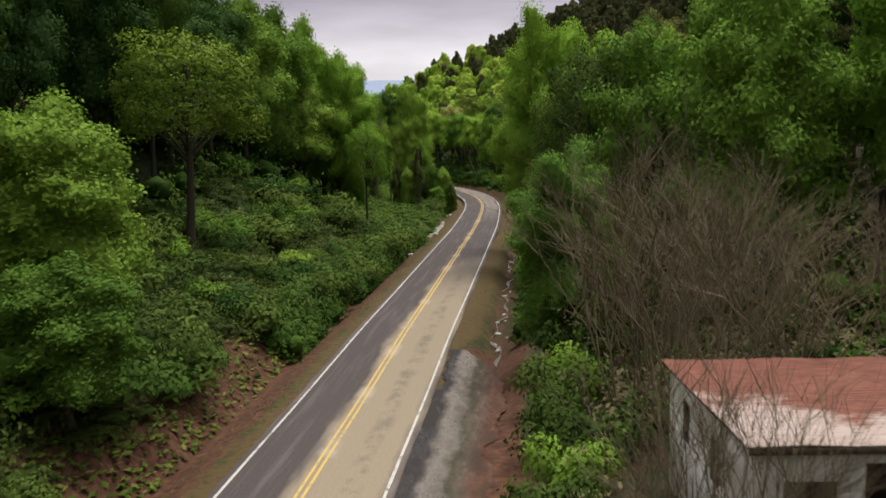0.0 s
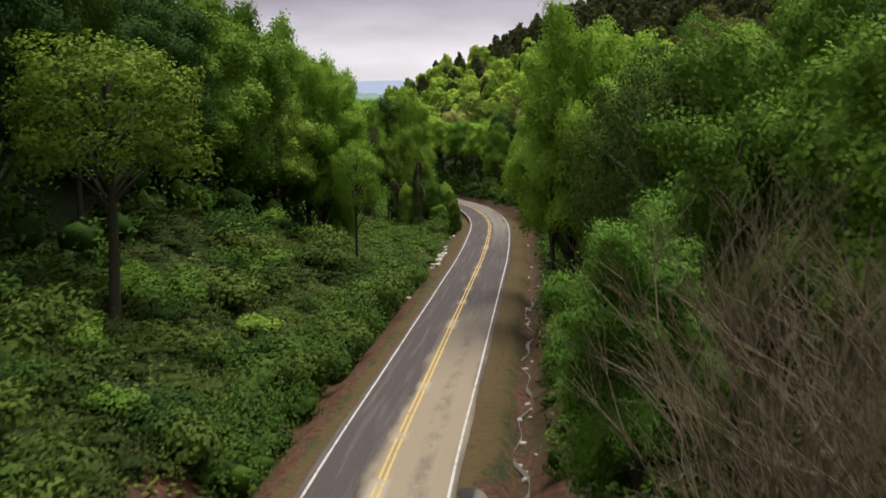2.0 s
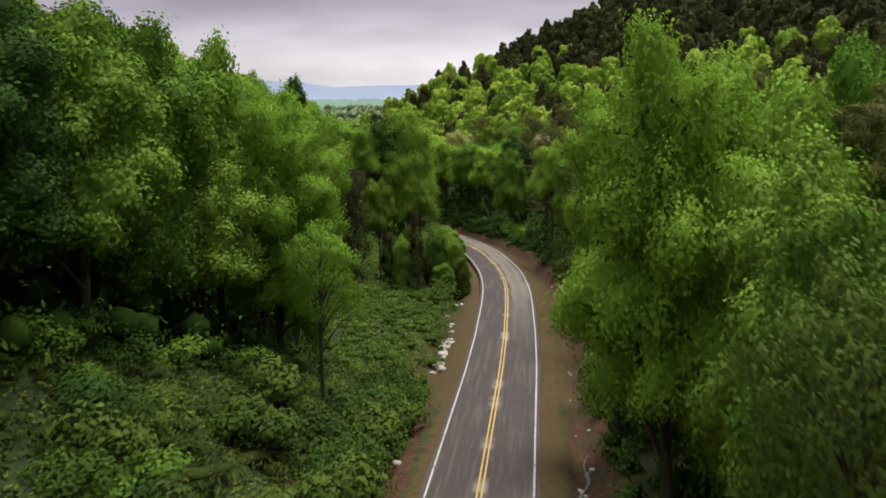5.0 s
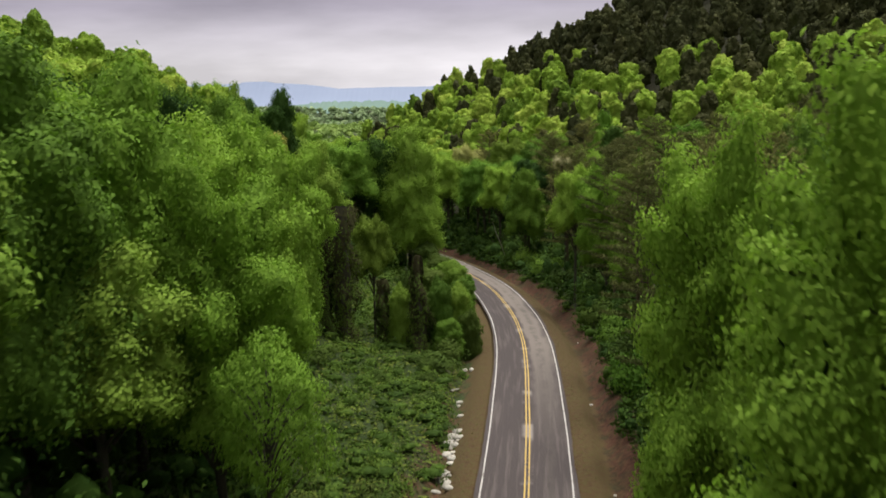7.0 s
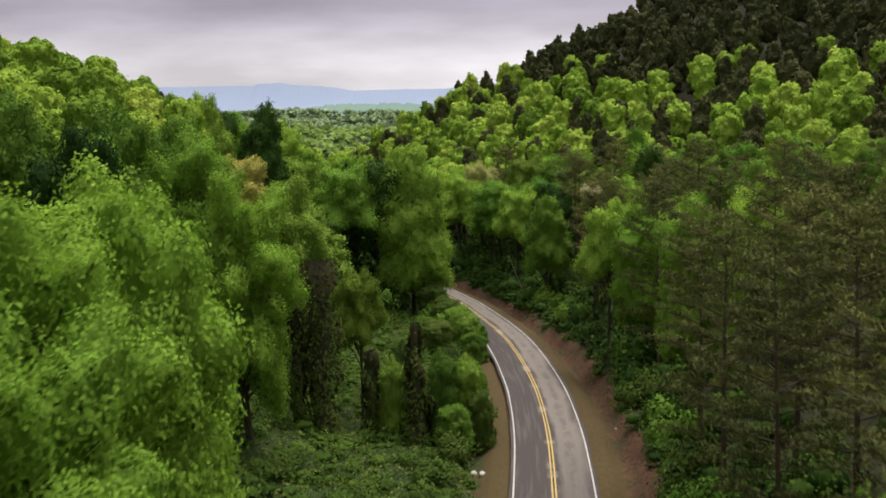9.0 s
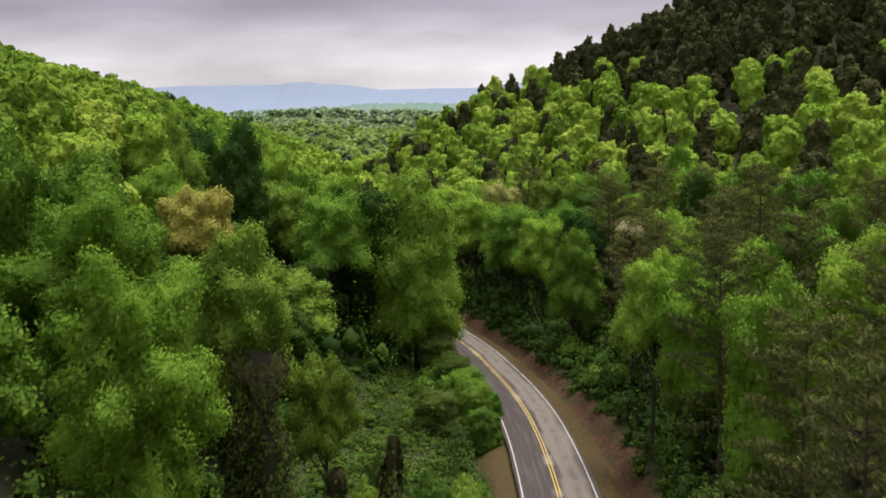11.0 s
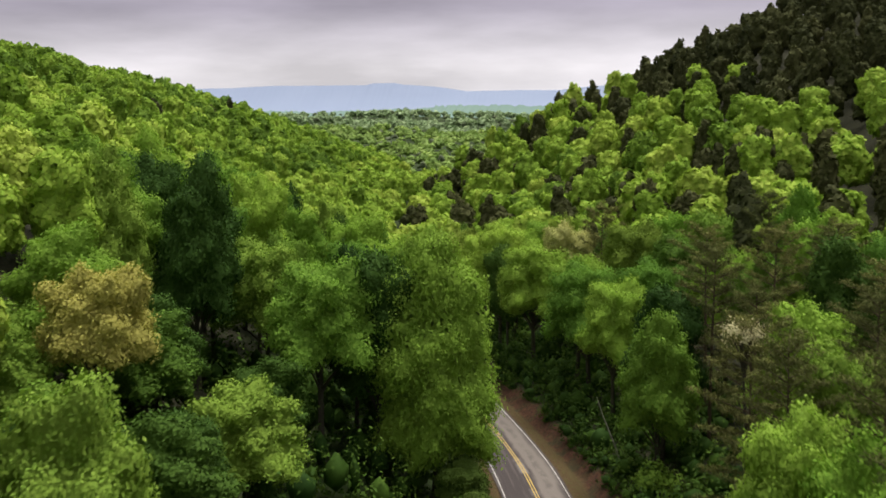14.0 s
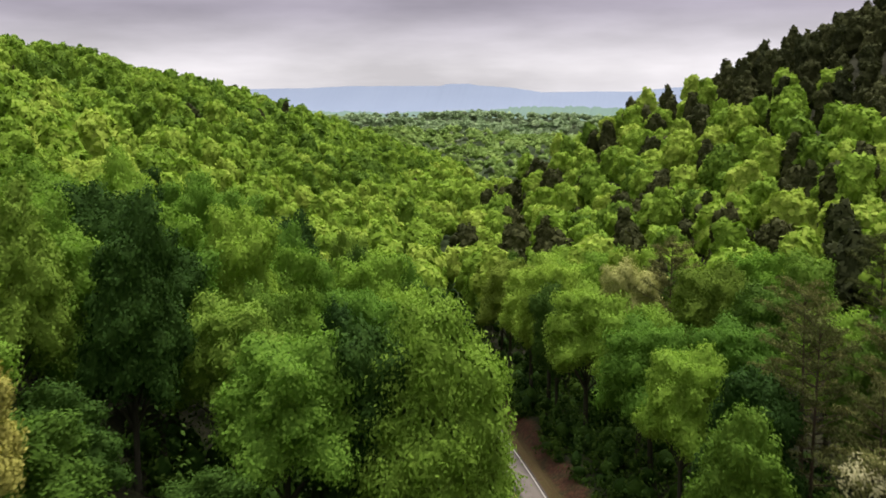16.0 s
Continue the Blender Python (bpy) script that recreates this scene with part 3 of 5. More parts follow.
def broadleaf(seed, leaves, size, lobes=15, c=(0, 0, 12.6), r=(5.0, 5.0, 7.2), up=-0.6, open_=0.0, core=1.0, n=110, sub=5, blunt=0.7, lift=0.08, deep=0.8, stand=0.27):
    """Trunk with limbs, and crown, of a tree 20 m high."""
    rng = np.random.default_rng(seed)
    c, r = np.array(c), np.array(r)
    shell = Shell(rng, c, r, lobes, up, deep, blunt)
    crown = crown_of(rng, shell, n, leaves, size, open_, core, sub=sub, lift=lift, stand=stand, shingled=False)
    lc = c + shell.at(shell.d)[0] * 0.72
    zs = np.linspace(-0.6, c[2] + r[2] * 0.55, 9)
    lean = rng.normal(0, 0.25, 2)
    trunk = np.stack([lean[0] * np.sin(zs / 7), lean[1] * np.sin(zs / 5), zs], 1)
    tr = np.interp(zs, [-0.6, 0.4, 8, 18], [0.42, 0.3, 0.22, 0.05])
    wood = [tube(trunk, tr, 8)]
    for i in range(lobes):
        z0 = np.clip(lc[i][2] - 2.5 - 0.35 * np.hypot(*lc[i][:2]), 3.0, 17)
        a = np.array([np.interp(z0, zs, trunk[:, 0]), np.interp(z0, zs, trunk[:, 1]), z0])
        f = np.linspace(0, 1, 5)[:, None]
        mid = a * (1 - f) + lc[i] * f + np.array([0, 0, 0.5]) * np.sin(f * np.pi)
        wood.append(tube(mid, np.linspace(0.13, 0.03, 5), 5))
    return joined(wood), crown


def pine(seed, tufts, size):
    """A pine 20 m high: bare stem, and ragged boughs above that carry plumes of needles."""
    rng = np.random.default_rng(seed)
    zs = np.linspace(-0.6, 19.6, 9)
    wood = [tube(np.stack([0.1 * np.sin(zs / 5), 0 * zs, zs], 1), np.linspace(0.28, 0.04, 9), 7)]
    P, N, S = [], [], []
    nb = 40
    per = tufts // nb
    for i in range(nb):
        z = 5.0 + 14.6 * (i / nb) ** 0.85
        f = (z - 5.0) / 14.6
        L = (1.1 + 3.6 * np.sin(np.pi * (0.28 + 0.66 * f ** 1.15))) * rng.uniform(0.6, 1.15)
        a = i * 2.39996 + rng.uniform(-0.4, 0.4)
        d = np.array([np.cos(a), np.sin(a), 0])
        root = np.array([0, 0, z])
        tip = root + d * L + np.array([0, 0, rng.uniform(-0.2, 0.5) + 0.5 * f * L])
        t = np.linspace(0, 1, 4)[:, None]
        wood.append(tube(root * (1 - t) + tip * t, np.linspace(0.06, 0.015, 4), 4))
        side = np.array([-d[1], d[0], 0])
        plumes = 7
        q = np.linspace(0.35, 1.03, plumes)
        mid = root + (tip - root) * q[:, None] + side * (rng.uniform(-0.75, 0.75, (plumes, 1)) * (0.5 + 0.5 * q[:, None])) + np.array([0, 0, 0.12])
        k = rng.integers(0, plumes, per)
        e = sphere_points(per, rng, -0.6)
        P.append(mid[k] + e * np.array([0.72, 0.72, 0.3]) * rng.uniform(0.3, 1.1, (per, 1)))
        N.append(sphere_points(per, rng))
        S.append(unit(0.8 * e + 0.35 * d + np.array([0, 0, 0.45])))
    return joined(wood), leaf_quads(np.concatenate(P), np.concatenate(N), size, 0.17, rng, 0.0, np.concatenate(S))


def bare(seed, height=11.0, stems=6):
    """A leafless thicket tree: many thin stems that fork into fine upright twigs; stems, twigs."""
    rng = np.random.default_rng(seed)
    wood, twigs = [], []

    def grow(p, d, ln, rad, depth):
        n = 4 if depth > 1 else 3
        pts = [p]
        for _ in range(n - 1):
            d = unit(d + rng.normal(0, 0.10, 3) + np.array([-0.01, 0, 0.05]))
            pts.append(pts[-1] + d * ln / (n - 1))
        (wood if depth > 2 else twigs).append(tube(pts, np.linspace(rad, rad * 0.5, n), 4 if depth > 2 else 3))
        if depth == 0:
            return
        for _ in range(rng.integers(4, 6) if depth > 1 else rng.integers(3, 6)):
            k = rng.integers(1, n)
            side = unit(rng.normal(size=3))
            side[2] = side[2] * 0.3
            grow(pts[k], unit(d + side * rng.uniform(0.4, 0.85)), ln * rng.uniform(0.5, 0.8), rad * 0.55, depth - 1)

    for i in range(stems):
        a = i * 6.283 / stems + rng.uniform(0, 1)
        grow(np.array([0.5 * np.cos(a), 0.5 * np.sin(a), -0.3]), unit(np.array([0.36 * np.cos(a), 0.36 * np.sin(a), 1.0])), height * 0.42, 0.06, 3)
    return joined(wood), joined(twigs)


def shrub(seed, leaves, size):
    """A low, uneven bush about 2 m high and 3 m wide."""
    rng = np.random.default_rng(seed)
    n = 9
    lc = np.stack([rng.normal(0, 0.75, n), rng.normal(0, 0.75, n), rng.uniform(0.3, 1.3, n)], 1)
    lr = rng.uniform(0.45, 0.85, n)
    per = leaves // n
    P, N, S = [], [], []
    for i in range(n):
        e = sphere_points(per, rng, -0.35)
        S.append(unit(e + np.array([0, 0, 0.1]) + 0.5 * unit(lc[i])))
        P.append(lc[i] + e * lr[i] * rng.uniform(0.6, 1.15, (per, 1)))
        N.append(unit(e + rng.normal(0, 0.35, e.shape) + np.array([0, 0, 0.4])))
    P = np.concatenate(P)
    leaf = leaf_quads(P, np.concatenate(N), size, 0.6, rng, S=np.concatenate(S))
    stems = [tube([np.array([0, 0, -0.2]), lc[i] * 0.5, lc[i]], [0.04, 0.03, 0.01], 4) for i in range(n)]
    return joined(stems), leaf


def kind_of(name, wood, leaf, bark_mat, leaf_mat, label, category, wood_name="trunk", leaf_name="crown"):
    """A first plant, far below the ground sheet's edge, from which the others are copied."""
    ob = new(name)
    part(wood_name, mesh_np(name + "_wood", *wood, bark_mat, True), ob)
    if leaf:
        part(leaf_name, mesh_np(name + "_leaves", leaf[0], leaf[1], leaf_mat, normals=leaf[2]), ob, mat=leaf_mat)
    return tagged(ob, label, category)


BIG = [broadleaf(11 + i, n, 0.27, lb, c=cc, r=rr, up=uu_, n=nb) for i, (n, lb, cc, rr, uu_, nb) in enumerate((
    (22000, 40, (0, 0, 10.8), (5.6, 5.6, 9.5), -0.9, 240), (21000, 34, (0, 0, 11.2), (5.3, 5.8, 9.1), -0.9, 210), (21000, 30, (0, 0, 11.6), (5.8, 5.4, 8.7), -0.85, 200)))]
OPEN = broadleaf(31, 13000, 0.25, 26, c=(0, 0, 13.0), r=(5.2, 5.2, 6.4), up=-0.8, open_=0.2, core=0, n=150)
FINE = broadleaf(13, 46000, 0.18, 34, c=(0, 0, 10.8), r=(5.8, 5.8, 9.6), up=-0.9, n=190, sub=6, blunt=1.0, deep=1.15, stand=0.25)
CONE = broadleaf(37, 32000, 0.21, 70, c=(0, 0, 10.2), r=(5.2, 5.2, 9.9), up=-0.9, n=360, sub=6, blunt=-0.1, lift=0.2, stand=0.28)
TRUNKED = broadleaf(47, 18000, 0.27, 26, c=(0, 0, 13.2), r=(5.6, 5.6, 7.0), up=-0.75, n=170, lift=0.15)
ROUND = broadleaf(41, 18000, 0.27, 26, c=(0, 0, 14.0), r=(5.6, 5.6, 6.2), up=-0.8, n=160, lift=0.15)
TUFT = broadleaf(43, 1100, 0.2, 9, c=(0, 0, 18.8), r=(2.5, 1.9, 1.2), up=-0.2, n=14, open_=0.45, core=0)
MEDIUM = [broadleaf(51 + i, 14000, 0.32, 26 + 3 * i, c=(0, 0, 12.2), r=(5.5 + 0.3 * (i % 2), 5.7, 8.0 + 0.2 * (i % 3)), up=-0.9, n=170) for i in range(5)]
PINES = [pine(71 + i, 15000, 0.34) for i in range(3)]
BARES = [bare(81 + i) for i in range(3)]
SHRUBS = [shrub(91 + i, 1600, 0.2) for i in range(4)]

def bare_kind(name, stems, twigs, bark_mat, label, category):
    ob = new(name)
    part("stem", mesh_np(name + "_stem", *stems, bark_mat, True), ob)
    part("brushwood", mesh_np(name + "_twigs", *twigs, bark_mat, True), ob)
    return tagged(ob, label, category)


protos = {}


def plant(key, make, name, label, category, bark_mat, leaf_mat, x, y, top=None, high=None, wide=None, turn=None, sink=0.0, group="", base=20.0, rad=5.0):
    """Stands a plant on the ground at x, y, so high and so wide."""
    global plant_count
    plant_count += 1
    rng = random.Random(plant_count * 7919)
    z = float(terrain(x, y)) - sink
    h = (top - z) if top is not None else high
    w = wide if wide is not None else h * rad / base
    m = pose(x, y, z, rng.uniform(-2, 2), rng.uniform(-2, 2), rng.uniform(0, 360) if turn is None else turn) @ Matrix.Diagonal((w / rad, w / rad, h / base, 1))
    k = (key, name)
    if k not in protos:
        ob = kind_of(name, *make, bark_mat, leaf_mat, label, category) if leaf_mat else bare_kind(name, *make, bark_mat, label, category)
        protos[k] = (ob, [o.data for o in ob.children])
        ob.matrix_basis = m
    else:
        ob = copy_thing(protos[k][0], m)
        ob.matrix_basis = m
        ob["label"] = label
    for o in ob.children:
        if o.name.startswith("crown"):
            o.material_slots[0].link = "OBJECT"
            o.material_slots[0].material = leaf_mat
    if group:
        ob["group"] = group
    return ob


plant_count = 0
TALL = "broadleaf_tree"


def tree(i, x, y, top, wide, mat, label, turn=None):
    make = {"a": BIG[0], "b": BIG[1], "c": BIG[2], "open": OPEN, "fine": FINE, "round": ROUND, "tuft": TUFT, "trunked": TRUNKED, "cone": CONE}[i]
    return plant(i, make, TALL, label, "tree", BARK, mat, x, y, top=top, wide=wide, turn=turn)


# trees that stand out along the road
tree("c", -16.5, 44.0, 16.0, 4.2, LEAF_MID, "leafy green tree over the red clay bank")
tree("b", -14.0, 37.5, 10.0, 3.4, LEAF_MID, "low leafy green tree over the red clay bank")
tree("open", -18.3, 74.5, 21.2, 5.6, LEAF_YELLOW, "open-crowned yellow-green tree standing alone on the bank")
tree("a", -20.0, 119.0, 26.2, 5.8, LEAF_MID, "tall deep-green tree at the edge of the wood")
tree("fine", -15.5, 136.0, 22.8, 5.2, LEAF_FRESH, "tall spring-green tree at the edge of the wood")
tree("fine", -12.8, 127.0, 20.8, 4.8, LEAF_FRESH, "tall spring-green tree beside the meadow")
tree("c", -17.0, 121.5, 17.5, 4.8, LEAF_MID, "green tree with low boughs beside the meadow")
tree("b", -20.0, 153.0, 23.0, 5.4, LEAF_FRESH, "tall spring-green tree at the edge of the meadow")
tree("fine", -17.2, 176.0, 20.4, 4.6, LEAF_FRESH, "tall spring-green tree at the edge of the meadow")
tree("open", -9.0, 119.5, 13.0, 2.6, LEAF_FRESH, "slender spring-green sapling on the meadow's edge")
tree("cone", -9.6, 253.0, 19.4, 6.1, LEAF_SPRING, "great cone-shaped spring-green tree in the road's bend")
tree("trunked", -19.4, 250.0, 16.6, 5.2, LEAF_LUSH, "broad green tree behind the meadow")
tree("trunked", -27.0, 259.0, 17.0, 5.0, LEAF_MID, "broad green tree behind the meadow")
tree("round", -30.3, 230.0, 18.6, 4.4, LEAF_TAN, "tree hung with tan catkins")
tree("round", -10.6, 193.5, 9.8, 2.6, LEAF_YELLOW, "tan-tinged tree rising over the vine-wrapped stumps")
tree("a", -36.5, 238.0, 20.4, 5.0, LEAF_LUSH, "broad green tree on the slope")
tree("fine", 9.9, 98.5, 24.6, 5.1, LEAF_FRESH, "great spring-green tree close beside the road")
tree("fine", 9.8, 114.5, 23.0, 4.1, LEAF_FRESH, "spring-green tree close beside the road")
tree("c", 13.4, 107.5, 22.0, 4.6, LEAF_DARK, "tall green tree close beside the road")
tree("fine", 6.8, 53.2, 13.6, 3.4, LEAF_EMERALD, "young spring-green tree on the road's verge")
tree("open", 10.2, 66.0, 20.0, 3.4, LEAF_SHRUB, "half-bare vine-grown tree beside the road")
tree("open", 9.8, 75.5, 17.5, 3.0, LEAF_SHRUB, "half-bare vine-grown tree beside the road")
tree("b", 16.8, 58.5, 19.4, 4.6, LEAF_MID, "tall green tree behind the bare thicket")
tree("a", 12.8, 65.0, 19.8, 4.4, LEAF_MID, "tall green tree behind the bare thicket")
tree("fine", -24.5, 190.0, 23.4, 5.8, LEAF_FRESH, "tall spring-green tree beyond the meadow")
tree("b", 19.6, 193.0, 16.4, 3.6, LEAF_FRESH, "spring-green tree among dark pines")
tree("c", 27.0, 199.0, 17.5, 4.0, LEAF_FRESH, "spring-green tree among dark pines")
tree("round", 21.0, 232.0, 13.5, 3.6, LEAF_MID, "green tree among dark pines")
tree("round", 14.8, 216.5, 13.7, 3.5, LEAF_SPRING, "bright spring-green tree among dark pines")
tree("tuft", 15.7, 239.6, 12.6, 3.9, LEAF_CREAM, "small tree in cream blossom among pines")
plant(("p", 1), PINES[1], "pine_tree", "dull olive pine mingled with cream blossom", "tree", BARK_PINE, LEAF_PINE, 16.0, 239.0, top=12.8, wide=4.2)
tree("a", -41.3, 257.0, 24.6, 4.8, LEAF_LUSH, "broad green tree high on the slope")
tree("b", -47.6, 266.0, 27.0, 5.0, LEAF_FRESH, "broad green tree high on the slope")
tree("b", -39.0, 287.5, 19.5, 5.0, LEAF_LUSH, "broad green tree on the slope")
tree("trunked", 4.2, 287.0, 10.8, 5.2, LEAF_LUSH, "spring-green tree at the road's far bend")
tree("trunked", -3.6, 305.0, 11.0, 5.4, LEAF_SPRING, "spring-green tree at the road's far bend")
tree("round", 0.6, 311.5, 12.4, 4.8, LEAF_CATKIN, "tan and yellow flowering tree past the bend")

for x, y, top, w, m in ((6.8, 277.0, 10.6, 4.2, LEAF_FRESH), (11.5, 284.0, 11.6, 4.8, LEAF_LUSH), (15.5, 293.0, 13.4, 5.0, LEAF_MID), (2.4, 297.0, 10.4, 4.8, LEAF_SPRING), (9.5, 300.0, 14.6, 5.0, LEAF_YELLOW), (-9.5, 318.0, 12.0, 4.8, LEAF_SPRING), (19.5, 283.0, 13.0, 4.6, LEAF_FRESH), (-12.7, 326.0, 9.6, 4.8, LEAF_SPRING), (-8.0, 331.0, 10.2, 4.6, LEAF_FRESH), (-17.5, 338.0, 8.8, 4.6, LEAF_YELLOW), (-3.0, 336.0, 10.8, 4.6, LEAF_FRESH), (-20.5, 349.0, 8.2, 4.4, LEAF_MID), (-12.0, 345.0, 9.4, 4.6, LEAF_SPRING), (5.0, 328.0, 12.0, 4.8, LEAF_FRESH)):
    tree("trunked", x, y, top, w, m, "spring tree standing over the road's far bend")
for x, y, top, w in ((-14.5, 143.0, 21.8, 4.6), (-17.5, 128.5, 25.5, 5.0), (-16.5, 149.0, 21.0, 4.6), (-22.5, 101.0, 25.5, 5.4), (-21.0, 110.0, 26.5, 5.6), (-26.5, 118.0, 28.0, 5.8), (-25.0, 107.0, 27.0, 5.4), (-24.0, 92.0, 24.0, 5.2), (-24.0, 128.0, 27.5, 5.6), (-28.0, 98.0, 27.0, 5.6), (-21.0, 129.0, 25.5, 5.2)):
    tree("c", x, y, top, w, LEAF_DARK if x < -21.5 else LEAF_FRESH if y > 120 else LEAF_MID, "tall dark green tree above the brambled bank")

for x, y, top, w in ((15.5, 128.0, 17.5, 4.2), (18.5, 139.0, 18.5, 4.6), (14.8, 148.0, 16.5, 4.0), (20.5, 154.0, 18.5, 4.6), (15.6, 163.0, 16.0, 4.2), (22.0, 170.0, 17.5, 4.6), (16.8, 176.0, 15.6, 4.2), (24.0, 183.0, 17.5, 4.8), (18.6, 205.0, 15.4, 4.4), (25.5, 210.0, 16.5, 4.6), (20.4, 220.0, 14.6, 4.4), (17.2, 229.0, 13.6, 4.0), (24.5, 239.0, 15.0, 4.4), (17.8, 252.0, 12.8, 3.8)):
    plant(("p", int(y) % 3), PINES[int(y) % 3], "pine_tree", "dull olive-brown pine standing at the wood's edge", "tree", BARK_PINE, LEAF_PINE, x, y, top=top, wide=w)

# the wood: a jittered lattice with clear ground along road and meadow
def edge_right(y):
    return np.interp(y, [-60, 40, 46, 60, 120, 160, 280, 320, 345], [34, 34, 20, 13, 11.5, 11.5, 10.5, 9, 2])


def edge_left(y):
    return np.interp(y, [-60, 20, 50, 60, 108, 116, 138, 146, 228, 246, 262, 320], [15, 15, 20, 23, 22, 17, 17, 26, 25, 14, 10, 2])


rng = np.random.default_rng(5)
cells = []
for y in np.arange(-45, 800, 7.6):
    for u in np.arange(-215, 330, 7.6):
        cells.append((u + rng.uniform(-2.7, 2.7), y + rng.uniform(-2.7, 2.7)))
cells = np.array(cells)
cu, cy = cells[:, 0], cells[:, 1]
cx = cu + road_x(cy)
keep = np.where(cu > 0, cu > edge_right(cy), -cu > edge_left(cy))
keep &= ~((cy < 60) & (np.abs(cu) > 48)) & ~((cy < 230) & (np.abs(cu) > 80)) & ~((cu < -150) & (cy < 480)) & (cx < 235) & ~((rng.uniform(0, 1, len(cu)) < 0.04) & (np.abs(cu) + np.maximum(0, cy - 280) > 70))
keep &= ~((cx > 4) & (cx < 24) & (cy > 12) & (cy < 38))
keep &= ~((cu > 0) & (cy > 575 + 0.1 * cx)) & (cx > -215)
heroes = np.array([(o.matrix_basis.translation.x, o.matrix_basis.translation.y) for o in scene.objects if o.name.startswith((TALL, "pine_tree")) and o.parent is None])
gap = np.min(np.hypot(cx[:, None] - heroes[:, 0], cy[:, None] - heroes[:, 1]), 1)
keep &= gap > 5.2
cx, cy, cu = cx[keep], cy[keep], cu[keep]
pick = rng.uniform(0, 1, len(cx))
pine_odds = np.where(cu > 0, np.interp(cy, [60, 110, 130, 250, 300, 420, 520], [0.05, 0.2, 0.48, 0.52, 0.3, 0.2, 0.3]), 0.02)
pine_odds = np.where((cu > 0) & (cy > 200), np.maximum(pine_odds, np.interp(terrain(cx, cy), [8, 15, 23], [0.22, 0.6, 1.0])), pine_odds)
is_pine = (pick < pine_odds) & ~((cu < 0) & (cy < 330))
order = np.argsort(np.abs(cu) + np.where((cy > -15) & (cy < 318), 0, 999))
near = np.zeros(len(cx), bool)
near[order[:230]] = True
for i in np.nonzero(near)[0]:
    x, y, k = cx[i], cy[i], i % 5
    hgt = rng.uniform(17, 23) * (0.55 if cu[i] < 0 and 206 < y < 246 else 1.0)
    if is_pine[i]:
        plant(("p", i % 3), PINES[i % 3], "pine_tree", "dull green pine with bare lower stem in the wood", "tree", BARK_PINE, LEAF_PINE, x, y, high=hgt * 0.98, wide=rng.uniform(3.6, 4.8))
    else:
        q = rng.uniform()
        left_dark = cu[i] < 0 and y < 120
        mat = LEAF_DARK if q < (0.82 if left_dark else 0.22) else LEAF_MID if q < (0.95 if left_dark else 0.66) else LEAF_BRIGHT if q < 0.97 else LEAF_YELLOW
        if cu[i] < 0 and y > 190:
            mat = LEAF_DARK if q < 0.08 else LEAF_MID if q < 0.4 else LEAF_LUSH if q < 0.8 else LEAF_FRESH
            # deep-green low trees, their dark leaves also painting in the wood's shade
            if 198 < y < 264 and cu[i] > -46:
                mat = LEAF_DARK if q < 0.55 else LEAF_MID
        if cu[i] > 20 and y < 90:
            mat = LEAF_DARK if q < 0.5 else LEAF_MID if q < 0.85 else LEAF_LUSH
        key, kind = (("m", k), MEDIUM[k]) if abs(cu[i]) > 27 or y > 215 else ("abc"[k % 3], BIG[k % 3])
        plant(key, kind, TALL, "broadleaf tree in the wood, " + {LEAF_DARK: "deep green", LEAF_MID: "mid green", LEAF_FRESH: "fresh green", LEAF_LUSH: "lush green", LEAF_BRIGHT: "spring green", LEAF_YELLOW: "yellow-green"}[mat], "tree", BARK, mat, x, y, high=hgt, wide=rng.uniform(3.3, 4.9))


def woods(name, xs, ys, hs, ws, leaves, size, mat, label, conifer=False, seed=1, lobes=9, clumps=20, mood=None, sub=3):
    """Far woods: every tree with its own crown of lobes, joined into one sheet of stuff."""
    rng = np.random.default_rng(seed)
    n = len(xs)
    zs = terrain(xs, ys)
    Vs, Fs, Ss, Ts, m = [], [], [], [], 0
    for i in range(n):
        f = 0.35 if conifer else 0.32
        shell = Shell(rng, (0, 0, hs[i] * (1 - f)), (ws[i], ws[i], hs[i] * f), lobes, -0.5, 0.58, 0.15 if conifer else 0.7)
        V, F, S = crown_of(rng, shell, clumps, leaves, size if np.isscalar(size) else size[i], 0.0, 0.78, 0.3 if conifer else 0.7, sub, stand=0.25)
        Vs.append(V + np.array([xs[i], ys[i], zs[i]]))
        Fs.append(F + m)
        Ss.append(S)
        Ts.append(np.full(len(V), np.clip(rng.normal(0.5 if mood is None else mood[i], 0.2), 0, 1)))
        m += len(V)
    V, tris, S, T4 = np.concatenate(Vs), np.concatenate(Fs), np.concatenate(Ss), np.concatenate(Ts)
    ob = new(name, mesh_np(name, V, tris, mat, False, T4, normals=S))
    return tagged(ob, label, "woods", kind="stuff")


far = ~near
dist = np.hypot(np.minimum(np.abs(cu), 400), np.maximum(0, cy - 150) * 0.8)
close = far & (dist < 130)
rest = far & ~close & (dist < 300)
last = far & ~close & ~rest
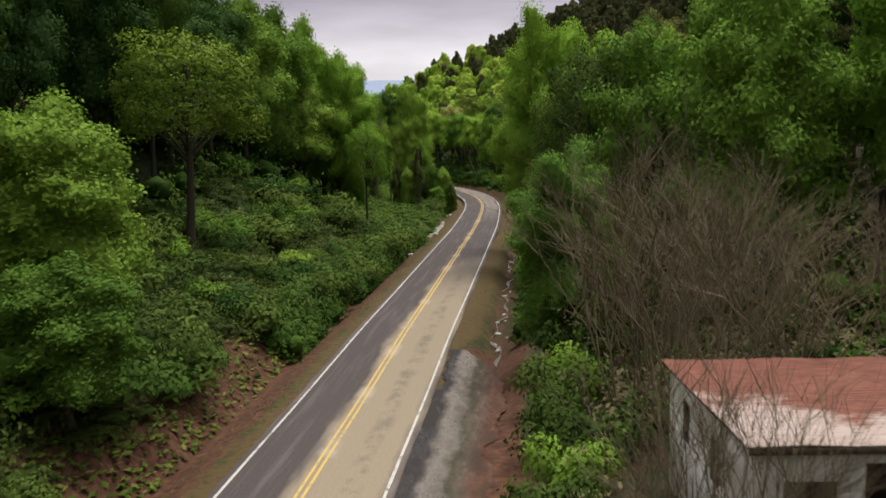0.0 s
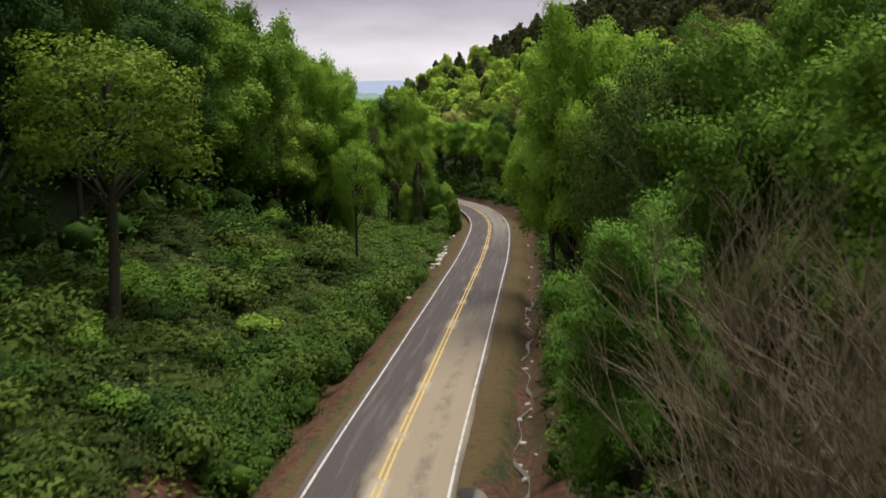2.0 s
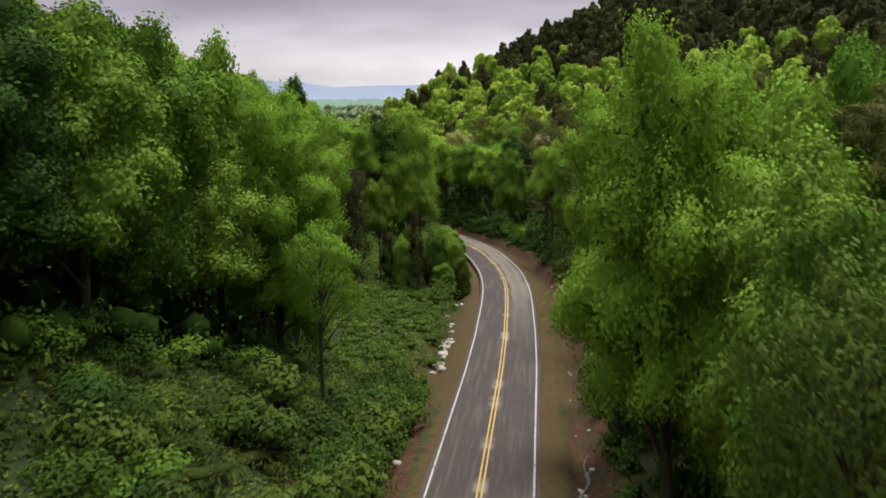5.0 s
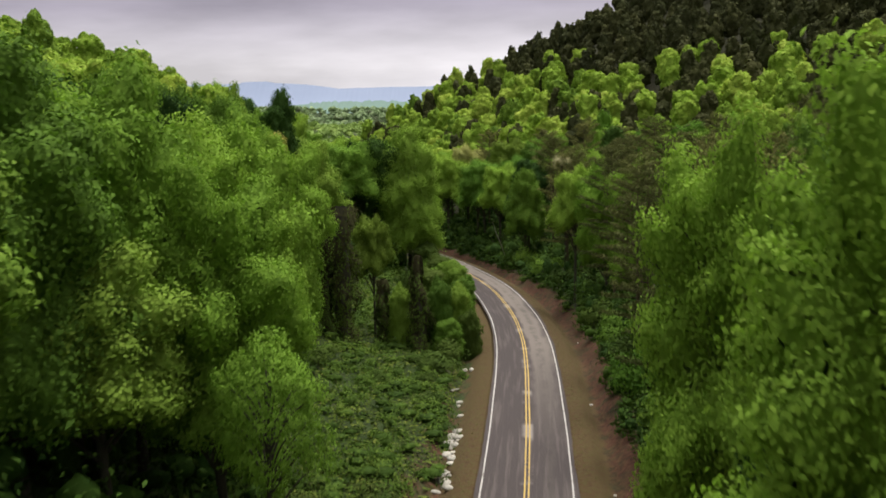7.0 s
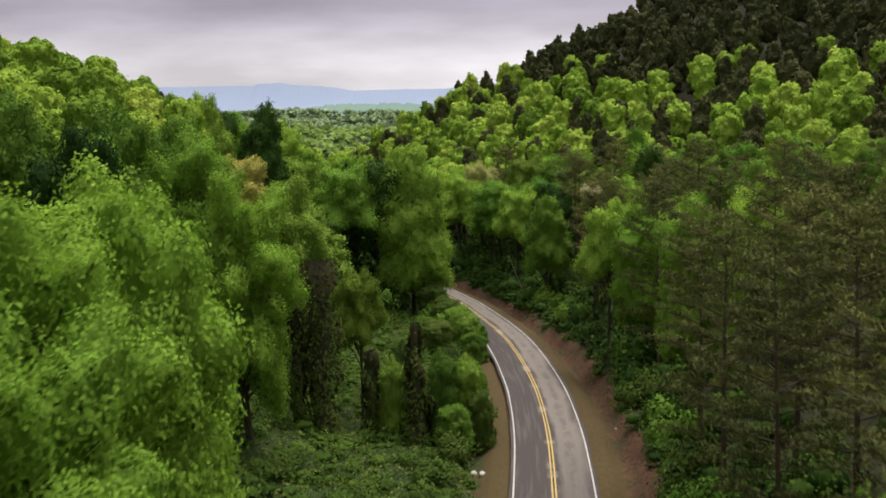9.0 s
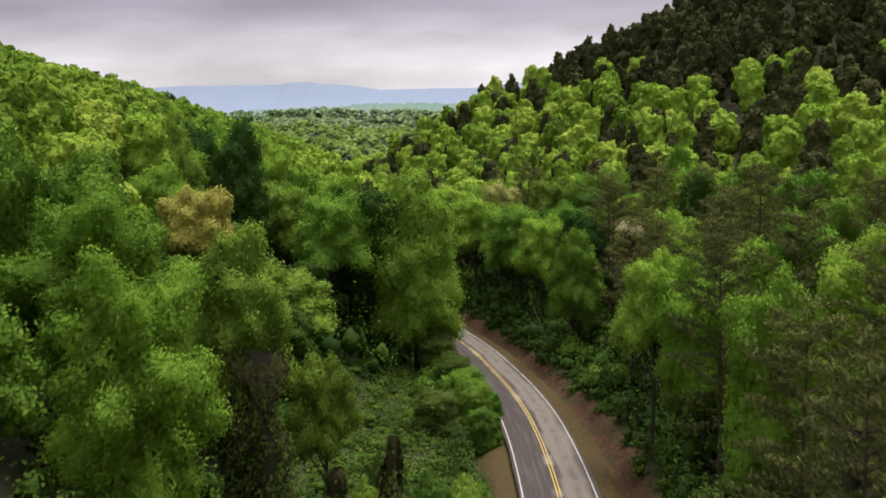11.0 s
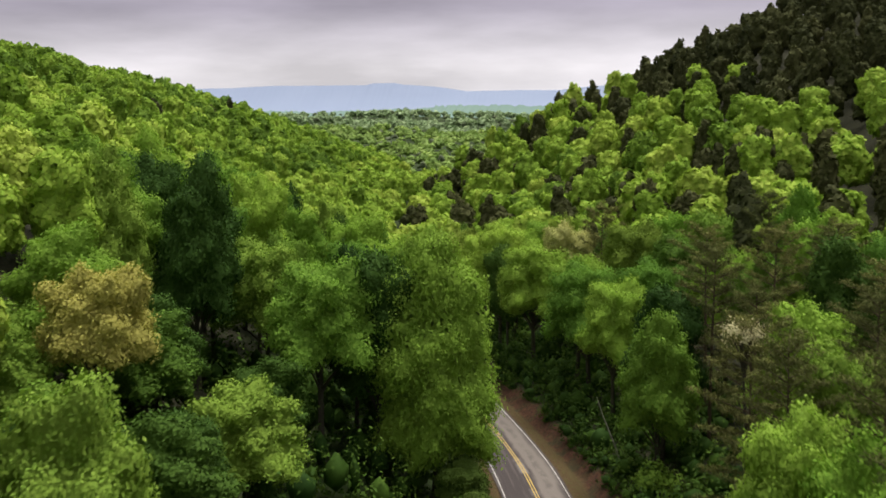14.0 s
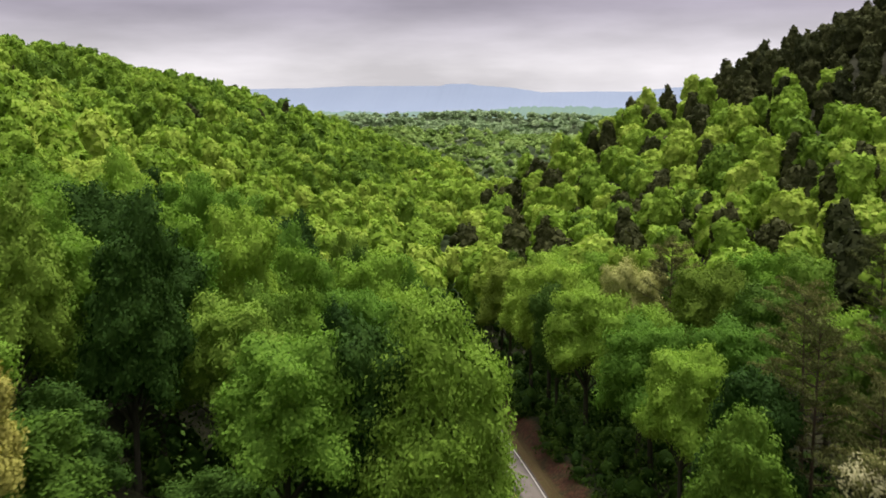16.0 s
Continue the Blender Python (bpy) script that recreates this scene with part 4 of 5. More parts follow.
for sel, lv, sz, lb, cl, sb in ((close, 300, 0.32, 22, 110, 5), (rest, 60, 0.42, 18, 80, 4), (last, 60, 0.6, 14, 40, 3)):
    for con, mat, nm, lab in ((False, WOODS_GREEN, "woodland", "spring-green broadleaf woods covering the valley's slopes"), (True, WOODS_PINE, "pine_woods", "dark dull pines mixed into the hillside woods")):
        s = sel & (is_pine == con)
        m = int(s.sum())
        # far left slope tinted darker: its shade is put into the leaf colour
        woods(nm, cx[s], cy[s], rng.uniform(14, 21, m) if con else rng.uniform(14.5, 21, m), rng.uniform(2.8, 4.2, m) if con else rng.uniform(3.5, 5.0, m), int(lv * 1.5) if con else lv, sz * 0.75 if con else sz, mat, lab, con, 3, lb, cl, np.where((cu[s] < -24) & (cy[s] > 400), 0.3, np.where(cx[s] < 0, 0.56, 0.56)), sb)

# the outer slopes on both sides, past the trees that stand singly
ou, oy = np.meshgrid(np.arange(-170, 175, 8.4), np.arange(-70, 240, 8.4))
ou, oy = ou.ravel() + rng.uniform(-2.8, 2.8, ou.size), oy.ravel() + rng.uniform(-2.8, 2.8, ou.size)
outer = (np.abs(ou) > np.where(oy < 60, 49, 81)) | ((oy < -45) & (np.abs(ou) > 15))
ou, oy = ou[outer], oy[outer]
woods("woodland", ou + road_x(oy), oy, rng.uniform(15, 22, len(ou)), rng.uniform(3.8, 5.6, len(ou)), 80, 1.0, WOODS_GREEN, "spring-green broadleaf woods covering the valley's slopes", False, 5, 8, 16)

# valley woods beyond the two hills; haze painted in, paler and bluer with distance
fx, fy = rng.uniform(-1500, 700, 9000), 620 * (4.6 ** rng.uniform(0, 1, 9000))
view = (fx < -0.02 * fy + 120) & (fx > -0.55 * fy + 150) & ~((fx > -40) & (fy < 640)) & ~((fx < -90) & (fy < 800))
fx, fy = fx[view][:3400], fy[view][:3400]
fk = rng.uniform(0, 1, len(fx)) < 0.14 + 0.2 * (wave(fx, fy, 90.0, 3.0) > 0.45)
for sel, lv, con, mat, lab in (((fy < 1600) & ~fk, 40, False, WOODS_FAR, "light green woods down the valley, paled by painted haze"), ((fy >= 1600) & ~fk, 24, False, WOODS_HAZY, "woods far down the valley, painted haze turning them pale blue-green"), (fk, 30, True, WOODS_FAR_PINE, "pines scattered down the valley, greyed by painted haze")):
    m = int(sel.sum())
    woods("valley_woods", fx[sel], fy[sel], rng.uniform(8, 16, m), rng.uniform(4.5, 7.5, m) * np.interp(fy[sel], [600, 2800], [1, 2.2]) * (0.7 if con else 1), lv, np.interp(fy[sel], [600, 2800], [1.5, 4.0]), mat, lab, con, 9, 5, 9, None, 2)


# ridges on the horizon, blue with haze put into colour and glow
def ridge(name, y, xs, zs, mat, rough, base, label, seed):
    rng = np.random.default_rng(seed)
    x = np.arange(xs[0], xs[-1], 6.0)
    z = np.interp(x, xs, zs) + rough * (wave(x, 0 * x, 23.0, seed) + 0.7 * rng.normal(size=len(x)))
    rows = [(0.0, 1.0), (-60.0, 0.7), (-160.0, 0.3), (-300.0, 0.0)]
    V = np.concatenate([np.stack([x, np.full_like(x, y + dy), base + (z - base) * f], 1) for dy, f in rows])
    ob = new(name, mesh_np(name, V, grid_faces(len(x), len(rows))[:, ::-1], mat, True))
    return tagged(ob, label, "mountain", kind="structure")


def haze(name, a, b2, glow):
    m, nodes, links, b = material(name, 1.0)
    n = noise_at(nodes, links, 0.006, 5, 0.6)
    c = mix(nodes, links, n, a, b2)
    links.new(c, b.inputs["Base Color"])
    # emission imitates bright air in front of the ridges; they are no light source
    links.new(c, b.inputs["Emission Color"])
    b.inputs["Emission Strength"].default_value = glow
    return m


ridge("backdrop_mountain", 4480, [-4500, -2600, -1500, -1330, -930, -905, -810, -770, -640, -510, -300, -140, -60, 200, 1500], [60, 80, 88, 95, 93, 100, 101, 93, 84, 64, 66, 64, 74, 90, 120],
      haze("distant_blue", (0.19, 0.225, 0.315), (0.215, 0.25, 0.34), 0.52), 0.5, -40, "long mountain ridge on the horizon, blue with painted haze", 2)
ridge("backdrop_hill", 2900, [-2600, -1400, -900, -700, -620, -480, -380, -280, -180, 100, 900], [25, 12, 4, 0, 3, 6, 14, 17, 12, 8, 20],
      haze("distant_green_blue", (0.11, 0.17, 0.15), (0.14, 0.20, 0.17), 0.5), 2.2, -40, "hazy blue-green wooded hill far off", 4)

# ---- undergrowth ----
def lumps(name, xs, ys, rs, hs, leaves, size, mat, label, category, seed=1, low=-0.2, solid=True, core=0.55):
    """Uneven mounds of leaves that stand on the ground, joined as stuff."""
    rng = np.random.default_rng(seed)
    n = len(xs)
    zs = terrain(xs, ys)
    k = np.repeat(np.arange(n), leaves)
    e = sphere_points(n * leaves, rng, low)
    wob = 1 + 0.28 * np.sin(e[:, 0] * 5 + k) + 0.22 * np.sin(e[:, 1] * 6 + 2 * k + e[:, 2] * 4)
    f = wob * rng.uniform(0.55, 1.1, n * leaves)
    P = np.stack([xs[k] + e[:, 0] * rs[k] * f, ys[k] + e[:, 1] * rs[k] * f, zs[k] + hs[k] * 0.12 + np.maximum(0, e[:, 2]) * hs[k] * f], 1)
    N = unit(e + rng.normal(0, 0.35, e.shape) + np.array([0, 0, 0.5]))
    V, F, S = leaf_quads(P, N, size, 0.6, rng, S=unit(e + np.array([0, 0, 0.35])))
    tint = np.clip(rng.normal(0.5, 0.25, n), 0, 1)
    T4 = np.repeat(tint[k], 4)
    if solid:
        # cores take half the tint: shade inside each mound, put into colour
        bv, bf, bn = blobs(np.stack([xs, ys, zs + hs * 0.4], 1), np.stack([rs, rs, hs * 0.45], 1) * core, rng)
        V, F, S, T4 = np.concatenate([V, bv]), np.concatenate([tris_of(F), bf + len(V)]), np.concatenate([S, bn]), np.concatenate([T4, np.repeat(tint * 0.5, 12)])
    ob = new(name, mesh_np(name, V, F, mat, False, T4, normals=S))
    return tagged(ob, label, category, kind="stuff")


def scatter(n, y0, y1, u0, u1, seed):
    """Places at random between two stretches and two offsets from the road; u0, u1 may be functions of y."""
    rng = np.random.default_rng(seed)
    y = rng.uniform(y0, y1, n)
    a = u0(y) if callable(u0) else u0
    b = u1(y) if callable(u1) else u1
    return a + (b - a) * rng.uniform(0, 1, n) + road_x(y), y, rng


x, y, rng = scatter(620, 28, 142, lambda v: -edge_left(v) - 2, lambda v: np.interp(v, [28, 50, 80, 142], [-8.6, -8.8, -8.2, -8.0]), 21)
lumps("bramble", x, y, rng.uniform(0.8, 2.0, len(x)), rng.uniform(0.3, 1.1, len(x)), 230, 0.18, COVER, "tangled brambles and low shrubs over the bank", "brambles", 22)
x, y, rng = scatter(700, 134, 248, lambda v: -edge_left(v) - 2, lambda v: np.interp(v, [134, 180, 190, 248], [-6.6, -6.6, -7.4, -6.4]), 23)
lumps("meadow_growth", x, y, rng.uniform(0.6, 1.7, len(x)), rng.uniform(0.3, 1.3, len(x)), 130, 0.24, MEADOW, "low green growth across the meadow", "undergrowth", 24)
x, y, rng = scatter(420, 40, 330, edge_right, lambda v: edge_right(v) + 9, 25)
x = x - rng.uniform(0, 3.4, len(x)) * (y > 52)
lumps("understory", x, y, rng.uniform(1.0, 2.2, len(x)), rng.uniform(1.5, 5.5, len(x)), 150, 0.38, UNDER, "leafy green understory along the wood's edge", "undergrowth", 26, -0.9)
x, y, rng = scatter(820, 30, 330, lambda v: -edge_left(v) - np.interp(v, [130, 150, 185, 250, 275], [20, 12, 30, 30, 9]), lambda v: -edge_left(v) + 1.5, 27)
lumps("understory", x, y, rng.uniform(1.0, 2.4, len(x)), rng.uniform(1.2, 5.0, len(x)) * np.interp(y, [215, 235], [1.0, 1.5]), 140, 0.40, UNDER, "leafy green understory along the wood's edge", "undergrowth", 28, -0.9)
x, y, rng = scatter(170, 262, 326, 9.5, 28, 57)
lumps("understory", x, y, rng.uniform(1.0, 2.0, len(x)), rng.uniform(1.5, 5.0, len(x)), 130, 0.36, UNDER, "leafy green understory along the wood's edge", "undergrowth", 58, -0.9)
x, y, rng = scatter(260, 318, 430, lambda v: np.interp(v, [318, 345, 352], [8, 5, -16]), 34, 59)
lumps("understory", x, y, rng.uniform(1.2, 2.4, len(x)), rng.uniform(2.0, 6.0, len(x)), 110, 0.42, UNDER, "leafy green understory along the wood's edge", "undergrowth", 60, -0.9)
x, y, rng = scatter(270, 60, 310, 7.3, 10.5, 51)
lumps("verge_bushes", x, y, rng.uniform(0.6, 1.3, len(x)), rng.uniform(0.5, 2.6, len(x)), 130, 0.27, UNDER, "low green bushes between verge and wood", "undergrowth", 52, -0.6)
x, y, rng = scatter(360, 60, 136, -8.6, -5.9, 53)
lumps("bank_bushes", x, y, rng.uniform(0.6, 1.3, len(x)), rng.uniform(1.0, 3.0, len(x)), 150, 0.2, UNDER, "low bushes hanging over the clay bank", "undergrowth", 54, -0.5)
# the overgrown yard round the shed
x, y, rng = scatter(150, 8, 62, 9.3, 24, 29)
ok = ~((x > 7.0) & (x < 17.5) & (y > 20.5) & (y < 34.5))
lumps("yard_growth", x[ok], y[ok], rng.uniform(0.8, 1.8, ok.sum()), rng.uniform(0.5, 2.2, ok.sum()), 150, 0.26, UNDER, "rank green growth in the yard by the shed", "undergrowth", 30, -0.5)
x, y, rng = scatter(90, 14, 60, 9.5, 22, 31)
ok = ~((x > 7.4) & (x < 17.5) & (y > 21.0) & (y < 34.5))
lumps("brown_brush", x[ok], y[ok], rng.uniform(0.6, 1.4, ok.sum()), rng.uniform(0.6, 2.0, ok.sum()), 150, 0.30, LEAF_DEAD, "dry brown brush in the yard by the shed", "brush", 32, -0.5)


def grass(name, xs, ys, h, mat, label, seed):
    rng = np.random.default_rng(seed)
    n = len(xs)
    zs = terrain(xs, ys)
    P = np.stack([xs, ys, zs + h * 0.45], 1)
    P[:, 2] += rng.uniform(-0.3, 0.3, n) * h
    N = unit(np.array([0, 0, 1.0]) + rng.normal(0, 0.3, (n, 3)))
    V, F, S = leaf_quads(P, N, h * 1.1, 0.5, rng, 0.0, unit(np.array([0, 0, 1.0]) + rng.normal(0, 0.3, (n, 3))))
    tint = np.repeat(np.clip(rng.normal(0.5, 0.3, n), 0, 1), 4)
    return tagged(new(name, mesh_np(name, V, F, mat, False, tint, normals=S)), label, "grass", kind="stuff")


x, y, rng = scatter(34000, 30, 250, lambda v: -edge_left(v) - 1, -6.4, 41)
grass("meadow_grass", x, y, 0.38, GRASS, "rough green grass on bank and meadow", 42)
x, y, rng = scatter(5000, 30, 300, -5.9, -3.9, 43)
x2, y2, rng = scatter(4200, 58, 300, 3.9, 5.6, 44)
grass("verge_grass", np.concatenate([x, x2]), np.concatenate([y, y2]), 0.12, GRASS_DRY, "thin short grass on the road's verges", 45)

# shrubs that stand singly by the road
for i, (u, y, h, w, m) in enumerate((
        (-9.6, 47.5, 3.2, 2.6, LEAF_MID), (-10.8, 43.5, 3.0, 2.8, LEAF_SHRUB), (-12.5, 52.0, 3.0, 2.8, LEAF_SHRUB), (-9.4, 60.0, 2.8, 2.4, LEAF_SHRUB), (-9.0, 66.5, 2.6, 2.2, LEAF_SHRUB),
        (-9.2, 73.0, 2.6, 2.6, LEAF_MID), (-8.8, 80.0, 2.4, 2.3, LEAF_SHRUB), (-8.8, 88.0, 2.8, 2.6, LEAF_SHRUB), (-8.6, 95.0, 3.0, 2.7, LEAF_MID), (-8.7, 102.0, 3.4, 3.0, LEAF_MID),
        (-8.6, 109.0, 3.2, 2.8, LEAF_MID), (-8.4, 116.0, 3.4, 3.0, LEAF_MID), (-8.2, 123.0, 3.0, 2.8, LEAF_MID), (-8.4, 131.0, 2.8, 2.6, LEAF_SHRUB), (-13.0, 62.0, 2.4, 2.8, LEAF_SHRUB), (-14.5, 84.0, 2.6, 3.0, LEAF_SHRUB),
        (-13.0, 92.0, 2.2, 2.6, LEAF_SHRUB), (-16.0, 98.0, 3.0, 3.0, LEAF_SHRUB), (-12.0, 106.0, 2.6, 2.8, LEAF_SHRUB), (-13.0, 114.0, 3.6, 3.0, LEAF_SHRUB), (-17.0, 66.0, 2.6, 3.0, LEAF_SHRUB), (-15.8, 56.0, 3.2, 3.0, LEAF_SHRUB),
        (-7.6, 192.0, 3.4, 2.6, LEAF_SHRUB), (-7.2, 198.0, 3.8, 3.0, LEAF_SHRUB), (-6.8, 205.0, 3.2, 2.6, LEAF_SHRUB), (-7.0, 212.0, 2.8, 2.6, LEAF_SHRUB), (-7.6, 220.0, 2.6, 2.4, LEAF_SHRUB), (-8.2, 184.0, 2.4, 2.2, LEAF_SHRUB),
        (-8.6, 229.0, 3.0, 2.8, LEAF_BRIGHT), (-8.2, 238.0, 3.6, 3.2, LEAF_MID), (-7.6, 246.0, 4.0, 3.2, LEAF_MID), (-9.5, 176.0, 2.2, 2.4, LEAF_SHRUB),
        (9.8, 62.0, 3.2, 2.4, LEAF_MID), (9.6, 69.0, 3.6, 2.6, LEAF_SHRUB), (9.3, 80.0, 3.4, 2.6, LEAF_MID), (9.4, 87.0, 3.8, 2.8, LEAF_SHRUB), (9.6, 118.0, 3.2, 2.4, LEAF_SHRUB), (9.4, 127.0, 3.6, 2.6, LEAF_MID),
        (9.8, 140.0, 3.4, 2.6, LEAF_MID), (9.6, 150.0, 4.0, 2.8, LEAF_MID), (9.8, 161.0, 4.2, 2.8, LEAF_BRIGHT), (9.6, 172.0, 3.6, 2.6, LEAF_SHRUB), (10.0, 184.0, 4.0, 2.8, LEAF_MID), (10.2, 198.0, 3.4, 2.8, LEAF_SHRUB),
        (10.2, 212.0, 3.6, 2.8, LEAF_MID), (10.4, 226.0, 3.8, 2.8, LEAF_SHRUB), (10.4, 240.0, 3.6, 2.6, LEAF_MID), (10.2, 256.0, 3.8, 2.8, LEAF_MID), (9.6, 44.0, 2.6, 2.0, LEAF_SHRUB), (10.0, 37.0, 2.4, 1.9, LEAF_SHRUB), (9.8, 50.5, 3.0, 2.2, LEAF_SHRUB), (9.2, 40.5, 2.2, 1.8, LEAF_SHRUB), (9.0, 33.0, 2.4, 1.8, LEAF_MID), (9.4, 47.5, 2.6, 2.0, LEAF_MID), (9.2, 29.5, 2.2, 1.6, LEAF_SHRUB), (9.4, 54.0, 2.8, 2.0, LEAF_SHRUB))):
    m = LEAF_SHRUB if m == LEAF_MID and u < 0 and y < 135 else m
    col = {LEAF_BRIGHT: "spring-green", LEAF_SHRUB: "dull green", LEAF_MID: "green"}[m]
    plant(("s", i % 4), SHRUBS[i % 4], "shrub", col + " leafy shrub beside the road's verge", "shrub", BARK, m, float(road_x(y)) + u + (1.1 if -10 < u < -8 and y < 135 else 0.0), y, high=h, wide=w, base=2.0, rad=1.7, group="shrubs along the road")

rg = random.Random(77)
for i in range(84):
    y = rg.uniform(30, 128)
    u = -rg.uniform(8.2, float(edge_left(y)) + 1.0)
    m = rg.choice([LEAF_SHRUB, LEAF_SHRUB, LEAF_DARK, LEAF_MID, LEAF_DARK])
    w = rg.uniform(1.3, 2.9)
    plant(("s", i % 4), SHRUBS[i % 4], "shrub", {LEAF_SHRUB: "dull green", LEAF_MID: "green", LEAF_DARK: "deep green"}[m] + " billowing shrub on the overgrown bank", "shrub", BARK, m, float(road_x(y)) + u, y, high=w * rg.uniform(0.6, 1.0), wide=w, base=2.0, rad=1.7, group="shrubs on the bank")
for i in range(30):
    y = rg.uniform(140, 245)
    u = -rg.uniform(8.0, float(edge_left(y)) + 1.0)
    w = rg.uniform(1.0, 2.2)
    plant(("s", i % 4), SHRUBS[i % 4], "shrub", "dull green shrub standing in the meadow", "shrub", BARK, LEAF_SHRUB, float(road_x(y)) + u, y, high=w * rg.uniform(0.5, 0.8), wide=w, base=2.0, rad=1.7, group="shrubs in the meadow")

# bare thicket between shed and road
for i, (x, y, top, w) in enumerate(((7.3, 19.5, 10.2, 2.2), (7.7, 21.6, 10.6, 2.0), (6.6, 25.0, 9.0, 2.0), (10.6, 64.0, 18.5, 1.7), (11.4, 71.0, 19.0, 1.9), (10.5, 37.5, 12.6, 3.8), (9.6, 44.5, 14.2, 4.2),
                                    (11.0, 50.0, 15.2, 4.2), (15.0, 46.0, 13.4, 4.0), (14.0, 38.0, 11.6, 3.6), (13.2, 54.0, 15.4, 3.8), (8.4, 41.0, 12.6, 3.2), (12.4, 42.0, 13.2, 3.8), (17.4, 41.0, 11.8, 3.6))):
    plant(("bare", i % 3), BARES[i % 3], "bare_tree", "leafless grey-brown tree with many fine twigs", "tree", BARK_BARE, None, x, y, top=top, wide=w, base=10.5, rad=3.4, group="bare trees by the shed")


# ---- dead wood, snags under vines ----
def limb(name, pts, r0, r1, mat, label):
    ob = new(name, mesh_np(name, *tube(pts, np.linspace(r0, r1, len(pts)), 7), mat, True))
    return tagged(ob, label, "branch")


limb("dead_limb", [(9.6, 66.0, 11.6), (8.8, 65.8, 12.7), (8.0, 65.4, 13.3), (7.2, 65.0, 13.9)], 0.11, 0.04, BARK_DEAD, "bleached dead limb sticking out of a vine-grown tree")
limb("dead_limb", [(9.4, 66.2, 14.9), (9.0, 66.0, 15.5), (8.5, 65.7, 16.2), (8.1, 65.5, 17.0)], 0.08, 0.03, BARK_DEAD, "bleached dead limb sticking out of a vine-grown tree")
limb("leaning_trunk", [(7.6, 265.0, float(terrain(7.6, 265.0)) - 0.2), (6.6, 264.6, -5.2), (5.6, 264.2, -2.6), (4.9, 263.8, -0.4)], 0.1, 0.035, BARK_DEAD, "pale dead trunk leaning at the wood's edge")


def snag(x, y, top, r0, r1, seed, label, spread=0.0):
    """A broken trunk wrapped in hanging vines."""
    rng = np.random.default_rng(seed)
    z0 = float(terrain(x, y)) - 0.4
    zs = np.linspace(0, top - z0, 9)
    wob = np.stack([0.16 * np.sin(zs * 0.7 + seed), 0.16 * np.cos(zs * 0.6 + seed), zs], 1)
    ob = new("vine_snag")
    ob.matrix_basis = pose(x, y, z0)
    part("trunk", mesh_np("snag_trunk", *tube(wob, np.interp(zs, [0, zs[-1]], [r0 * 0.62, r1 * 0.5]) * (1 + 0.15 * rng.normal(size=9)), 10), BARK, True), ob)
    n = int(900 + 260 * (top - z0))
    q = rng.uniform(0, 1, n) ** 0.8
    a = rng.uniform(0, 6.283, n)
    rr = (r0 + (r1 - r0) * q) * (0.8 + 0.34 * np.sin(a * 3 + q * 9 + seed) + 0.2 * np.sin(q * 23 + a)) * rng.uniform(0.85, 1.12, n)
    rr = rr + spread * np.clip((q - 0.82) / 0.18, 0, 1) * rng.uniform(0, 1, n)
    P = np.stack([rr * np.cos(a), rr * np.sin(a), q * (top - z0)], 1)
    P[:, :2] += np.stack([np.interp(P[:, 2], zs, wob[:, 0]), np.interp(P[:, 2], zs, wob[:, 1])], 1)
    N = unit(np.stack([np.cos(a), np.sin(a), 0.35 + 0 * a], 1) + rng.normal(0, 0.4, (n, 3)))
    part("vines", mesh_np("snag_vines", *leaf_quads(P, N, 0.36, 0.45, rng, 0.6)[:2], LEAF_VINE, normals=np.repeat(unit(np.stack([np.cos(a), np.sin(a), 0.5 + 0 * a], 1)), 4, 0)), ob, "brown and green hanging vines")
    k = rng.uniform(0, 1, n) < 0.95 - 1.0 * q
    Q = P[k] * np.array([1.22, 1.22, 1.0]) + rng.normal(0, 0.12, (int(k.sum()), 3))
    V, F, S = leaf_quads(Q, N[k], 0.3, 0.6, rng, 0.4, unit(Q * np.array([1, 1, 0]) + np.array([0, 0, 0.8])))
    part("creeper", mesh_np("snag_creeper", V, F, LEAF_SHRUB, normals=S), ob, "green creeper leaves", LEAF_SHRUB)
    return tagged(ob, label, "tree stump", "vine-covered snags")


snag(-13.4, 187.0, 10.8, 1.5, 1.5, 3, "tall broken trunk wrapped in brown vines", 1.3)
snag(-5.2, 187.6, 5.2, 1.6, 0.34, 5, "tapering stump wrapped in brown vines beside the meadow")
snag(-9.3, 190.0, 2.2, 0.8, 0.6, 7, "short broken stump wrapped in vines")
snag(-15.2, 186.0, 8.2, 0.7, 0.55, 9, "narrow dark stump wrapped in vines")
MOUND = broadleaf(61, 14000, 0.42, 34, c=(0, 0, 7.6), r=(5.2, 5.2, 12.6), up=-0.6, n=160, blunt=1.2, deep=0.4)
